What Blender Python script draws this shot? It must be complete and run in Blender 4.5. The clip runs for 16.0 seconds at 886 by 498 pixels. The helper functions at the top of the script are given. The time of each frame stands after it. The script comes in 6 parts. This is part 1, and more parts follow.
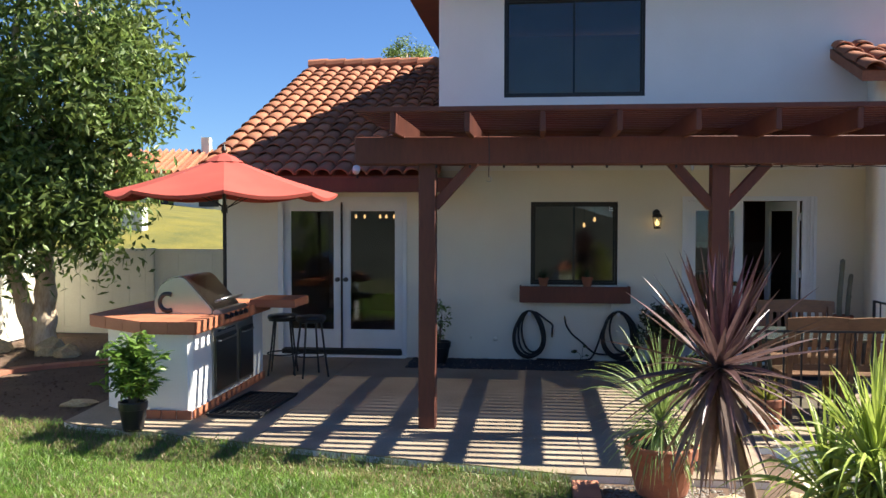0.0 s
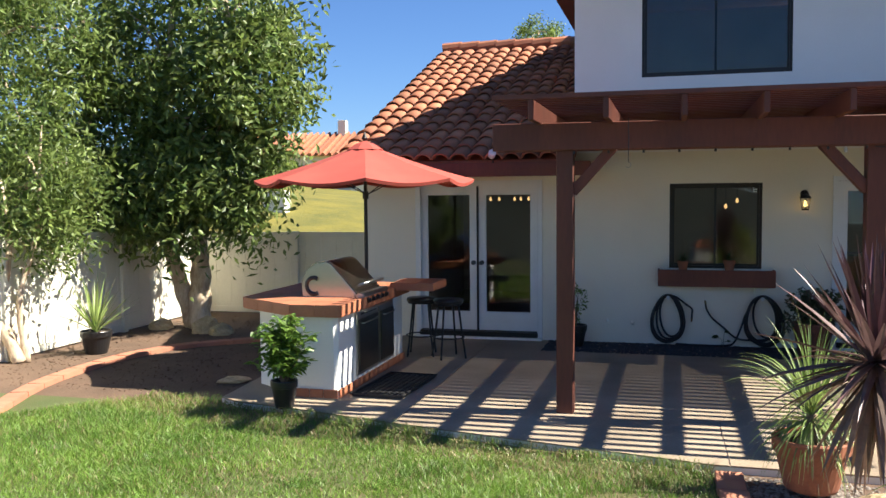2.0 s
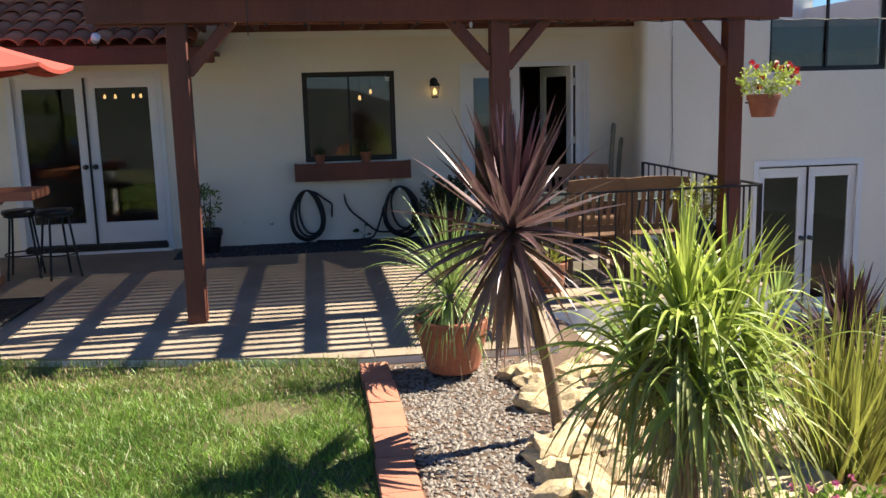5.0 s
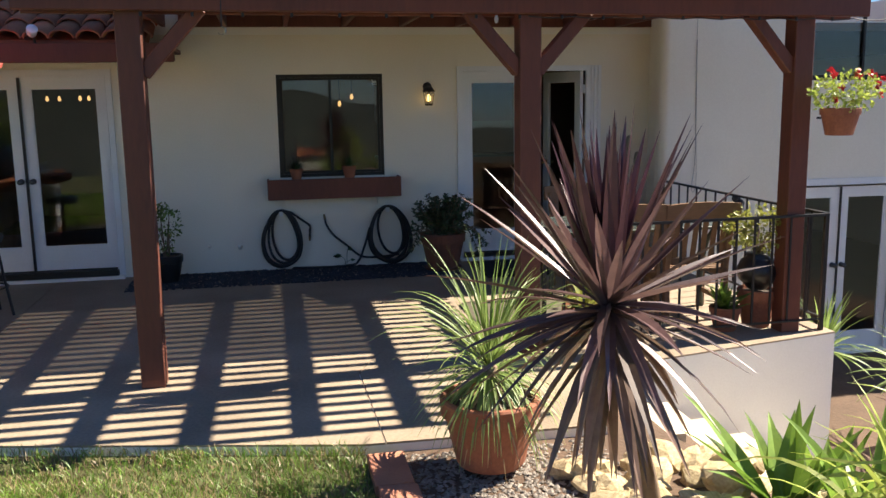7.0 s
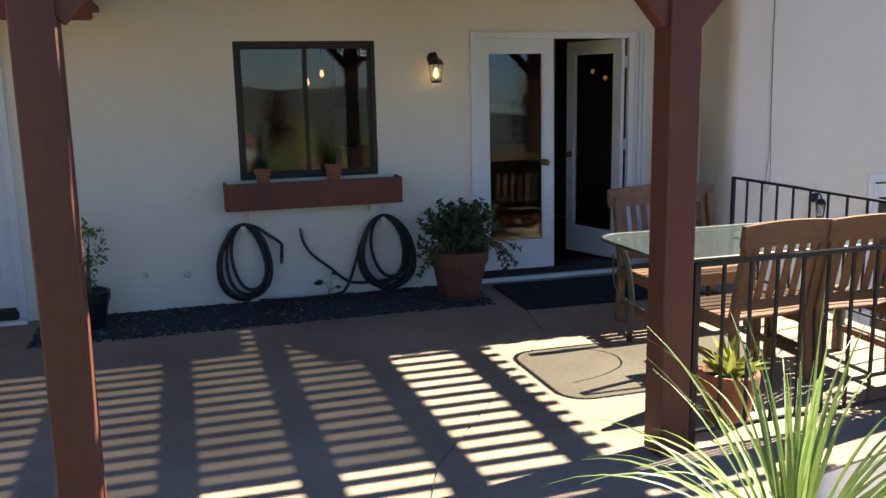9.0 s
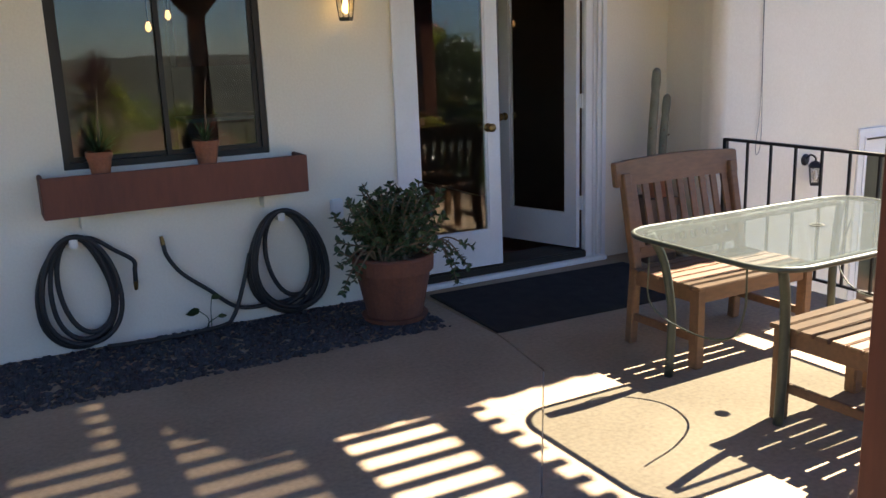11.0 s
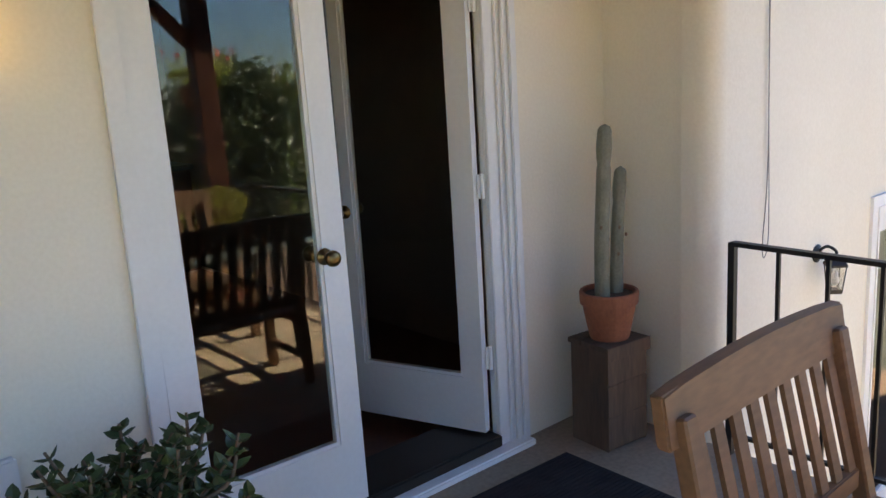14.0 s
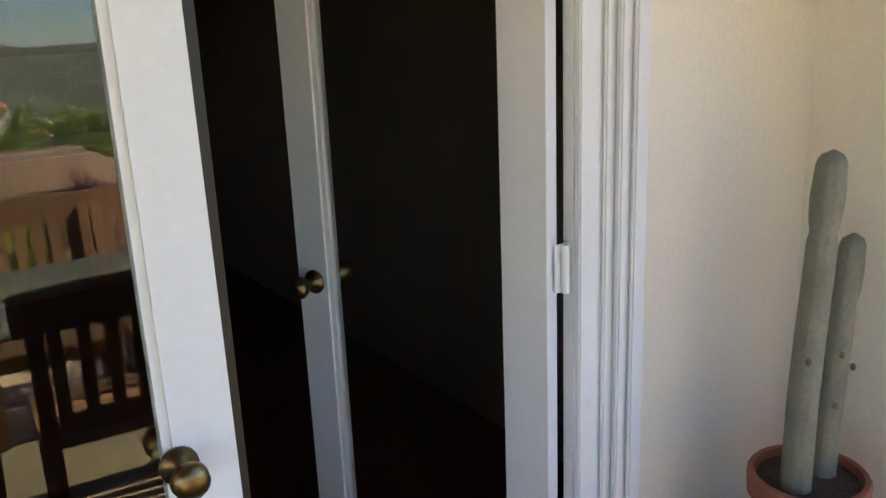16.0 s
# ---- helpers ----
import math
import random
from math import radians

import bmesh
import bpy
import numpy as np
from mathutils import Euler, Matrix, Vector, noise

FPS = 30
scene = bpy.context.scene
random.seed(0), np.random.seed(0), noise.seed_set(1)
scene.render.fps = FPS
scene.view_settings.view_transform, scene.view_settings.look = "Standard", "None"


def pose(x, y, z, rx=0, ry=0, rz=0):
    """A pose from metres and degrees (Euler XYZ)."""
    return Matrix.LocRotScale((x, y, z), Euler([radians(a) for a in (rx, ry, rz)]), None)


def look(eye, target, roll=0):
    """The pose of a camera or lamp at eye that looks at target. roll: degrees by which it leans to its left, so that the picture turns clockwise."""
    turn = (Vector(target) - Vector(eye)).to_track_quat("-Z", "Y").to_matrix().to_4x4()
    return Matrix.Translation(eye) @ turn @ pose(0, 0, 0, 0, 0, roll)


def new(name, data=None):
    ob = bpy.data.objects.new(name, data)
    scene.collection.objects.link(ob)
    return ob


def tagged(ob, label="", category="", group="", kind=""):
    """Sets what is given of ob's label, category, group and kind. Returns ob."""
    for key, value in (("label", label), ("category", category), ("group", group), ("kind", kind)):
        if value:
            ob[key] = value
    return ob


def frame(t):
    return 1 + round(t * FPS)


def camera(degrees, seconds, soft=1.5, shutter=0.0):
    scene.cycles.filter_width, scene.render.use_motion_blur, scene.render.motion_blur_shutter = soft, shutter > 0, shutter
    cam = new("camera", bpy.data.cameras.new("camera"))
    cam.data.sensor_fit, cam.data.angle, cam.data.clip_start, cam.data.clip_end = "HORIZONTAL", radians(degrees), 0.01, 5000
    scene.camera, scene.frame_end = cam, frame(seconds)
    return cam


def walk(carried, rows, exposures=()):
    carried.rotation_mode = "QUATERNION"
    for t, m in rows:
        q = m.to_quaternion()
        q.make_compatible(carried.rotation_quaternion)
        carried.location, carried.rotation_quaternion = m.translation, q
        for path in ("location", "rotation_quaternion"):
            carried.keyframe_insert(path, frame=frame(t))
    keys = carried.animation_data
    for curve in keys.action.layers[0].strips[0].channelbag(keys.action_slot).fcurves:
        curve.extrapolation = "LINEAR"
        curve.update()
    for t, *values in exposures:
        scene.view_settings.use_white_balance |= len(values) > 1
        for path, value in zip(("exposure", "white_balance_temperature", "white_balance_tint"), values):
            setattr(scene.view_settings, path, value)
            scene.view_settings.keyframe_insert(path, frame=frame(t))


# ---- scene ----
cam = camera(54.0, 16.0)
PATH = [
    (0, (0.072, -0.427, 1.886), (-0.141, 1.56, 1.813), 0.1),
    (0.5, (0.056, -0.489, 1.877), (-0.339, 1.47, 1.813), 0.3),
    (1, (0.057, -0.541, 1.949), (-0.459, 1.39, 1.878), -0.1),
    (1.5, (0.062, -0.581, 1.981), (-0.495, 1.338, 1.891), -0.4),
    (2, (0.026, -0.516, 1.964), (-0.482, 1.414, 1.841), -0.5),
    (2.5, (-0.008, -0.353, 1.866), (-0.387, 1.604, 1.711), -0.3),
    (3, (0.022, -0.145, 1.789), (-0.212, 1.832, 1.592), -0.5),
    (3.5, (0.053, -0.09, 1.799), (-0.033, 1.893, 1.549), -1.1),
    (4, (0.098, -0.094, 1.819), (0.158, 1.882, 1.511), -1.7),
    (4.5, (0.128, -0.003, 1.731), (0.327, 1.958, 1.392), -2.0),
    (7, (-0.073, 1.585, 1.795), (0.302, 3.521, 1.458), -0.9),
    (7.5, (-0.109, 2.087, 1.796), (0.255, 4.025, 1.462), -1.3),
    (8, (-0.267, 2.704, 1.772), (0.14, 4.632, 1.431), -1.0),
    (10.5, (-0.502, 5.638, 1.639), (0.334, 7.401, 1.201), -2.0),
    (11, (-0.416, 6.091, 1.586), (0.503, 7.807, 1.129), -2.0),
    (11.5, (-0.22, 6.549, 1.571), (0.759, 8.228, 1.099), -2.3),
    (12, (0.023, 6.964, 1.571), (1.053, 8.617, 1.118), -2.9),
    (12.5, (0.283, 7.385, 1.621), (1.36, 9.011, 1.181), -3.7),
    (13, (0.477, 7.856, 1.614), (1.652, 9.421, 1.202), -3.9),
    (13.5, (0.692, 8.285, 1.635), (1.952, 9.783, 1.225), -3.6),
    (14, (1.008, 8.587, 1.704), (2.288, 10.059, 1.263), -3.4),
    (14.5, (1.282, 9.026, 1.724), (2.618, 10.435, 1.246), -2.2),
    (15, (1.615, 9.356, 1.665), (2.937, 10.784, 1.203), -2.4),
    (15.5, (2.012, 9.594, 1.691), (3.199, 11.119, 1.176), -2.4),
    (16, (2.306, 9.879, 1.695), (3.383, 11.469, 1.136), -2.4),
]
EXPOSURE = [(0, 1.58, 6550, 9), (4.5, 1.57, 6800, 10), (7, 1.60, 7000, 11), (7.5, 1.65, 6900, 9), (8, 1.70, 6600, 9), (10.5, 2.68, 7600, 15), (11.5, 2.70, 7800, 15), (12.5, 2.60, 8150, 16), (13, 2.66, 8150, 13), (13.5, 2.84, 8100, 12), (14, 3.18, 8100, 11), (14.5, 3.32, 8100, 10), (15, 3.42, 8100, 10), (15.5, 3.58, 8150, 9), (16, 3.74, 8200, 8)]
walk(cam, [(t, look(eye, target, roll)) for t, eye, target, roll in PATH], EXPOSURE)

# ---- light ----
SUN = Vector((0.945, 0.17, 1.0)).normalized()
world = bpy.data.worlds.new("world")
scene.world = world
world.use_nodes = True
wn = world.node_tree
sky = wn.nodes.new("ShaderNodeTexSky")
sky.sky_type, sky.sun_disc = "NISHITA", False
sky.sun_elevation, sky.sun_rotation = math.asin(SUN.z), math.atan2(SUN.x, SUN.y)
sky.air_density, sky.dust_density, sky.ozone_density = 1.0, 0.0, 5.0
tint = wn.nodes.new("ShaderNodeMix")
tint.data_type, tint.blend_type = "RGBA", "MULTIPLY"
tint.inputs["Factor"].default_value, tint.inputs["B"].default_value = 1.0, (0.78, 1.0, 1.36, 1)
wn.links.new(sky.outputs[0], tint.inputs["A"])
wn.links.new(tint.outputs["Result"], wn.nodes["Background"].inputs[0])
wn.nodes["Background"].inputs[1].default_value = 0.039
sun = new("sun", bpy.data.lights.new("sun", "SUN"))
sun.data.energy, sun.data.angle, sun.data.color = 5.0, radians(0.53), (1.0, 0.95, 0.86)
sun.matrix_basis = look(SUN * 30, (0, 0, 0))


# ---- materials ----
def mat(name, a, b=None, rough=0.7, scale=6.0, fine=60.0, bump=0.15, metal=0.0, spread=0.0, coat=0.0, stretch=(1, 1, 1), dist=0.004, sheen=0.0):
    """Two tones mixed by a coarse and a fine noise, with relief; spread: lightness varied from object to object."""
    m = bpy.data.materials.new(name)
    m.use_nodes = True
    t = m.node_tree
    p = t.nodes["Principled BSDF"]
    b = b or tuple(c * 0.78 for c in a)
    co = t.nodes.new("ShaderNodeTexCoord")
    mp = t.nodes.new("ShaderNodeMapping")
    mp.inputs["Scale"].default_value = stretch
    t.links.new(co.outputs["Object"], mp.inputs[0])
    n1, n2 = t.nodes.new("ShaderNodeTexNoise"), t.nodes.new("ShaderNodeTexNoise")
    for n, s, d in ((n1, scale, 4), (n2, fine, 6)):
        n.inputs["Scale"].default_value, n.inputs["Detail"].default_value = s, d
        t.links.new(mp.outputs[0], n.inputs["Vector"])
    add = t.nodes.new("ShaderNodeMath")
    add.operation = "MULTIPLY_ADD"
    add.inputs[1].default_value = 0.4
    t.links.new(n2.outputs[0], add.inputs[0])
    half = t.nodes.new("ShaderNodeMath")
    half.operation = "MULTIPLY"
    half.inputs[1].default_value = 0.6
    t.links.new(n1.outputs[0], half.inputs[0])
    t.links.new(half.outputs[0], add.inputs[2])
    ramp = t.nodes.new("ShaderNodeValToRGB")
    ramp.color_ramp.elements[0].position, ramp.color_ramp.elements[1].position = 0.33, 0.67
    ramp.color_ramp.elements[0].color, ramp.color_ramp.elements[1].color = (*b, 1), (*a, 1)
    t.links.new(add.outputs[0], ramp.inputs[0])
    out = ramp.outputs[0]
    if spread:
        info, geo = t.nodes.new("ShaderNodeObjectInfo"), t.nodes.new("ShaderNodeNewGeometry")
        mix = t.nodes.new("ShaderNodeMath")
        mix.operation = "ADD"
        t.links.new(info.outputs["Random"], mix.inputs[0])
        t.links.new(geo.outputs["Random Per Island"], mix.inputs[1])
        fr = t.nodes.new("ShaderNodeMath")
        fr.operation = "FRACT"
        t.links.new(mix.outputs[0], fr.inputs[0])
        rng = t.nodes.new("ShaderNodeMapRange")
        rng.inputs[3].default_value, rng.inputs[4].default_value = 1 - spread, 1 + spread
        t.links.new(fr.outputs[0], rng.inputs[0])
        hsv = t.nodes.new("ShaderNodeHueSaturation")
        t.links.new(rng.outputs[0], hsv.inputs["Value"])
        t.links.new(out, hsv.inputs["Color"])
        out = hsv.outputs[0]
    t.links.new(out, p.inputs["Base Color"])
    p.inputs["Roughness"].default_value, p.inputs["Metallic"].default_value = rough, metal
    p.inputs["Coat Weight"].default_value = coat
    if bump:
        bp = t.nodes.new("ShaderNodeBump")
        bp.inputs["Strength"].default_value, bp.inputs["Distance"].default_value = bump, dist
        t.links.new(add.outputs[0], bp.inputs["Height"])
        t.links.new(bp.outputs[0], p.inputs["Normal"])
    return m


def leaf_mat(name, a, b, trans=0.35, rough=0.45, spread=0.35):
    m = mat(name, a, b, rough=rough, scale=1.5, fine=25, bump=0.0, spread=spread)
    t = m.node_tree
    p, o = t.nodes["Principled BSDF"], t.nodes["Material Output"]
    tr, mx = t.nodes.new("ShaderNodeBsdfTranslucent"), t.nodes.new("ShaderNodeMixShader")
    t.links.new(p.inputs["Base Color"].links[0].from_socket, tr.inputs[0])
    mx.inputs[0].default_value = trans
    t.links.new(p.outputs[0], mx.inputs[1])
    t.links.new(tr.outputs[0], mx.inputs[2])
    t.links.new(mx.outputs[0], o.inputs[0])
    return m


def glass_mat(name, tint=(0.9, 0.95, 0.93), rough=0.0, ior=1.46):
    m = bpy.data.materials.new(name)
    m.use_nodes = True
    p = m.node_tree.nodes["Principled BSDF"]
    p.inputs["Base Color"].default_value = (*tint, 1)
    p.inputs["Roughness"].default_value, p.inputs["IOR"].default_value = rough, ior
    p.inputs["Transmission Weight"].default_value = 1.0
    return m


def glow_mat(name, col, power):
    m = mat(name, col, bump=0)
    p = m.node_tree.nodes["Principled BSDF"]
    p.inputs["Emission Color"].default_value, p.inputs["Emission Strength"].default_value = (*col, 1), power
    return m


STUCCO = mat("stucco", (0.84, 0.78, 0.65), (0.74, 0.68, 0.55), rough=0.9, scale=0.9, fine=70, bump=0.5, dist=0.006)
STUCCO_W = mat("stucco_white", (0.85, 0.83, 0.78), (0.77, 0.75, 0.70), rough=0.9, scale=1.3, fine=70, bump=0.5, dist=0.006)
CONCRETE = mat("concrete", (0.40, 0.31, 0.215), (0.22, 0.165, 0.11), rough=0.85, scale=1.2, fine=45, bump=0.2, spread=0.06)
PALE_SLAB = mat("pale_slab", (0.62, 0.55, 0.42), (0.52, 0.45, 0.33), rough=0.85, scale=3, fine=60, bump=0.2)
REDWOOD = mat("stained_redwood", (0.155, 0.042, 0.022), (0.095, 0.026, 0.015), rough=0.6, scale=3, fine=40, bump=0.3, stretch=(1, 1, 0.2), spread=0.12)
WHITE_PAINT = mat("white_paint", (0.78, 0.78, 0.76), (0.70, 0.70, 0.68), rough=0.45, scale=3, fine=50, bump=0.08)
DARK_FRAME = mat("dark_bronze_frame", (0.03, 0.025, 0.02), rough=0.45, metal=0.3)
BLACK_IRON = mat("black_iron", (0.012, 0.012, 0.014), (0.02, 0.018, 0.018), rough=0.5, metal=0.2)
GLASS = glass_mat("window_glass")
TILE = mat("clay_roof_tile", (0.43, 0.165, 0.078), (0.26, 0.088, 0.045), rough=0.8, scale=4, fine=40, bump=0.3, spread=0.3)
TILE_TRIM = mat("terracotta_tile", (0.46, 0.17, 0.085), (0.36, 0.125, 0.06), rough=0.65, scale=5, fine=60, bump=0.15, spread=0.1)
TERRACOTTA = mat("terracotta_pot_clay", (0.36, 0.13, 0.065), (0.22, 0.075, 0.04), rough=0.8, scale=7, fine=60, bump=0.2)
# Clay of the jade pot and saucer, toned darker than the other pots.
TERRACOTTA_DARK = mat("dark_terracotta_clay", (0.19, 0.068, 0.036), (0.10, 0.038, 0.024), rough=0.85, scale=6, fine=60, bump=0.25)
STEEL = mat("stainless_steel", (0.55, 0.54, 0.52), (0.42, 0.41, 0.40), rough=0.28, metal=1.0, scale=2, fine=120, bump=0.03, stretch=(1, 0.05, 1))
# Darker, browner steel tone for the grill hood.
HOOD_STEEL = mat("brownish_steel", (0.40, 0.36, 0.31), (0.27, 0.24, 0.21), rough=0.22, metal=1.0, scale=2, fine=120, bump=0.02, stretch=(1, 0.05, 1))
# Stainless steel darkened, with the access doors' shade put into its colour.
STEEL_SHADED = mat("shaded_steel", (0.17, 0.165, 0.16), (0.12, 0.115, 0.11), rough=0.3, metal=1.0, scale=2, fine=120, bump=0.03, stretch=(1, 0.05, 1))
DARK_STEEL = mat("dark_steel", (0.10, 0.10, 0.10), rough=0.35, metal=0.8)
RUBBER = mat("black_rubber", (0.014, 0.014, 0.015), (0.022, 0.022, 0.022), rough=0.6, scale=8, fine=90)
CANVAS = mat("red_canvas", (0.42, 0.075, 0.05), (0.34, 0.055, 0.038), rough=0.85, scale=3, fine=150, bump=0.15)
TEAK = mat("weathered_teak", (0.23, 0.12, 0.058), (0.12, 0.066, 0.036), rough=0.65, scale=5, fine=60, bump=0.3, stretch=(0.25, 1, 1), spread=0.15)
OLD_WOOD = mat("grey_old_wood", (0.15, 0.095, 0.06), (0.065, 0.042, 0.03), rough=0.85, scale=6, fine=50, bump=0.5, stretch=(1, 1, 0.2), spread=0.2)
FENCE_W = mat("cream_vinyl", (0.72, 0.69, 0.58), (0.64, 0.61, 0.50), rough=0.55, scale=2, fine=30, bump=0.05, spread=0.03)
BARK = mat("pale_papery_bark", (0.72, 0.60, 0.44), (0.34, 0.22, 0.13), rough=0.9, scale=7, fine=40, bump=0.8, dist=0.02, stretch=(1, 1, 0.3))
STEM = mat("brown_stem", (0.22, 0.15, 0.09), (0.12, 0.08, 0.05), rough=0.9, scale=9, fine=60, bump=0.6, dist=0.01)
SOIL = mat("dark_soil", (0.09, 0.06, 0.04), (0.045, 0.03, 0.02), rough=0.95, scale=12, fine=90, bump=0.8, dist=0.02)
PLASTIC = mat("black_plastic", (0.015, 0.015, 0.016), rough=0.35)
BRASS = mat("aged_brass", (0.30, 0.21, 0.09), (0.14, 0.09, 0.04), rough=0.35, metal=1.0, scale=20)
STONE = mat("pale_sandstone", (0.66, 0.53, 0.32), (0.42, 0.29, 0.14), rough=0.9, scale=6, fine=40, bump=0.7, dist=0.02, spread=0.25)
PEBBLE = mat("grey_pebble", (0.31, 0.265, 0.215), (0.16, 0.135, 0.11), rough=0.85, scale=20, fine=90, bump=0.3, spread=0.28)
EDGE_BRICK = mat("faded_edging_brick", (0.48, 0.20, 0.115), (0.35, 0.14, 0.085), rough=0.85, scale=5, fine=70, bump=0.3, spread=0.08)
DARK_GRAVEL = mat("dark_slate_gravel", (0.05, 0.052, 0.06), (0.025, 0.026, 0.03), rough=0.8, scale=20, fine=90, bump=0.3, spread=0.4)
MAT_DARK = mat("charcoal_doormat", (0.045, 0.040, 0.038), (0.028, 0.025, 0.024), rough=1.0, scale=10, fine=200, bump=0.6)
MAT_DARK.node_tree.nodes["Principled BSDF"].inputs["Specular IOR Level"].default_value = 0.15
# Dark brown tone that puts the rooms' lack of light into the paint.
ROOM_DIMMED = mat("dimmed_room_paint", (0.24, 0.15, 0.10), (0.18, 0.115, 0.08), rough=0.8, scale=2, fine=30)
CHERRY = mat("dark_cherry_wood", (0.19, 0.065, 0.032), (0.10, 0.034, 0.018), rough=0.4, scale=3, fine=30, stretch=(1, 1, 0.2))
CACTUS = mat("grey_green_cactus", (0.25, 0.235, 0.165), (0.14, 0.14, 0.095), rough=0.7, scale=10, fine=90, bump=0.4)
LEAF_TREE = leaf_mat("tree_leaf", (0.25, 0.31, 0.08), (0.075, 0.135, 0.035), trans=0.42, spread=0.5)
LEAF_BRIGHT = leaf_mat("bright_leaf", (0.22, 0.335, 0.052), (0.10, 0.19, 0.03), trans=0.38)
LEAF_PALM = leaf_mat("ponytail_leaf", (0.50, 0.55, 0.12), (0.20, 0.29, 0.05), trans=0.4)
LEAF_PALE = leaf_mat("pale_strap_leaf", (0.34, 0.42, 0.13), (0.17, 0.25, 0.07), trans=0.3)
LEAF_YELLOW = leaf_mat("yellow_green_leaf", (0.34, 0.33, 0.07), (0.18, 0.20, 0.04), trans=0.35)
LEAF_PURPLE = leaf_mat("purple_cordyline_leaf", (0.18, 0.105, 0.095), (0.075, 0.042, 0.044), trans=0.2, rough=0.35, spread=0.5)
LEAF_BRONZE = leaf_mat("old_cordyline_leaf", (0.30, 0.20, 0.15), (0.14, 0.085, 0.065), trans=0.2, rough=0.4, spread=0.5)
LEAF_WINE = leaf_mat("wine_cordyline_leaf", (0.11, 0.05, 0.058), (0.045, 0.02, 0.026), trans=0.15, rough=0.3, spread=0.45)
LEAF_OLIVE = leaf_mat("hanging_strap_leaf", (0.36, 0.37, 0.10), (0.17, 0.20, 0.05), trans=0.3)
LEAF_JADE = leaf_mat("jade_leaf", (0.075, 0.12, 0.045), (0.03, 0.055, 0.022), trans=0.12, rough=0.35)
LEAF_DRY = leaf_mat("dry_leaf", (0.34, 0.25, 0.12), (0.20, 0.14, 0.07), trans=0.15)
PETAL_RED = leaf_mat("red_petal", (0.55, 0.03, 0.04), (0.40, 0.02, 0.03))
PETAL_PINK = leaf_mat("pink_petal", (0.62, 0.20, 0.34), (0.50, 0.12, 0.26))
GRASS = leaf_mat("grass_blade", (0.225, 0.36, 0.055), (0.09, 0.185, 0.026), trans=0.35)
LAMP_GLOW = glow_mat("warm_lamp_glass", (1.0, 0.66, 0.22), 1.6)
SHADE_NET = mat("shade_net", (0.12, 0.12, 0.12), (0.09, 0.09, 0.09), rough=0.9, fine=300)
sn_ = SHADE_NET.node_tree
st_, sm_ = sn_.nodes.new("ShaderNodeBsdfTransparent"), sn_.nodes.new("ShaderNodeMixShader")
sm_.inputs[0].default_value = 0.70
sn_.links.new(st_.outputs[0], sm_.inputs[1])
sn_.links.new(sn_.nodes["Principled BSDF"].outputs[0], sm_.inputs[2])
sn_.links.new(sm_.outputs[0], sn_.nodes["Material Output"].inputs[0])
LANTERN = bpy.data.materials.new("lantern_glass")
LANTERN.use_nodes = True
ln_ = LANTERN.node_tree
lt_, lm_ = ln_.nodes.new("ShaderNodeBsdfTransparent"), ln_.nodes.new("ShaderNodeMixShader")
ln_.nodes["Principled BSDF"].inputs["Base Color"].default_value = (0.30, 0.27, 0.20, 1)
ln_.nodes["Principled BSDF"].inputs["Roughness"].default_value = 0.1
lm_.inputs[0].default_value = 0.35
ln_.links.new(lt_.outputs[0], lm_.inputs[1])
ln_.links.new(ln_.nodes["Principled BSDF"].outputs[0], lm_.inputs[2])
ln_.links.new(lm_.outputs[0], ln_.nodes["Material Output"].inputs[0])
FROST_BULB = mat("frosted_bulb_glass", (0.72, 0.72, 0.70), rough=0.25, bump=0)
BULB_GLOW = glow_mat("warm_bulb", (1.0, 0.55, 0.22), 0.45)


EARTH = mat("ground_earth", (0.15, 0.09, 0.055), (0.075, 0.046, 0.028), rough=0.95, scale=1.5, fine=40, bump=0.6, dist=0.03)
LAWN = mat("lawn_soil", (0.055, 0.085, 0.018), (0.12, 0.095, 0.04), rough=0.95, scale=1.1, fine=50, bump=0.6, dist=0.03)
HILL = mat("golden_hill_grass", (0.20, 0.165, 0.021), (0.08, 0.085, 0.014), rough=0.95, scale=0.9, fine=12, bump=0.6, dist=0.1)
FAR = mat("far_hill_scrub", (0.05, 0.055, 0.04), (0.012, 0.02, 0.011), rough=0.95, scale=0.03, fine=0.4, bump=0.0)


# ---- mesh helpers ----
def thing(name, x=0, y=0, z=0, label="", category="", group="", kind="", rz=0):
    e = new(name)
    e.empty_display_size = 0.1
    e.matrix_basis = pose(x, y, z, 0, 0, rz)
    return tagged(e, label, category, group, kind)


def finish(ob, material, smooth=False):
    ob.data.materials.append(material)
    if smooth:
        ob.data.polygons.foreach_set("use_smooth", [True] * len(ob.data.polygons))
    return ob


def part(name, bm, material, parent=None, label="", smooth=False):
    me = bpy.data.meshes.new(name)
    bmesh.ops.recalc_face_normals(bm, faces=bm.faces)
    bm.to_mesh(me)
    bm.free()
    ob = finish(new(name, me), material, smooth)
    ob.parent = parent
    return tagged(ob, label)


def raw(name, verts, faces, material, parent=None, label="", smooth=False):
    me = bpy.data.meshes.new(name)
    me.from_pydata([tuple(v) for v in verts], [], faces)
    ob = finish(new(name, me), material, smooth)
    ob.parent = parent
    return tagged(ob, label)


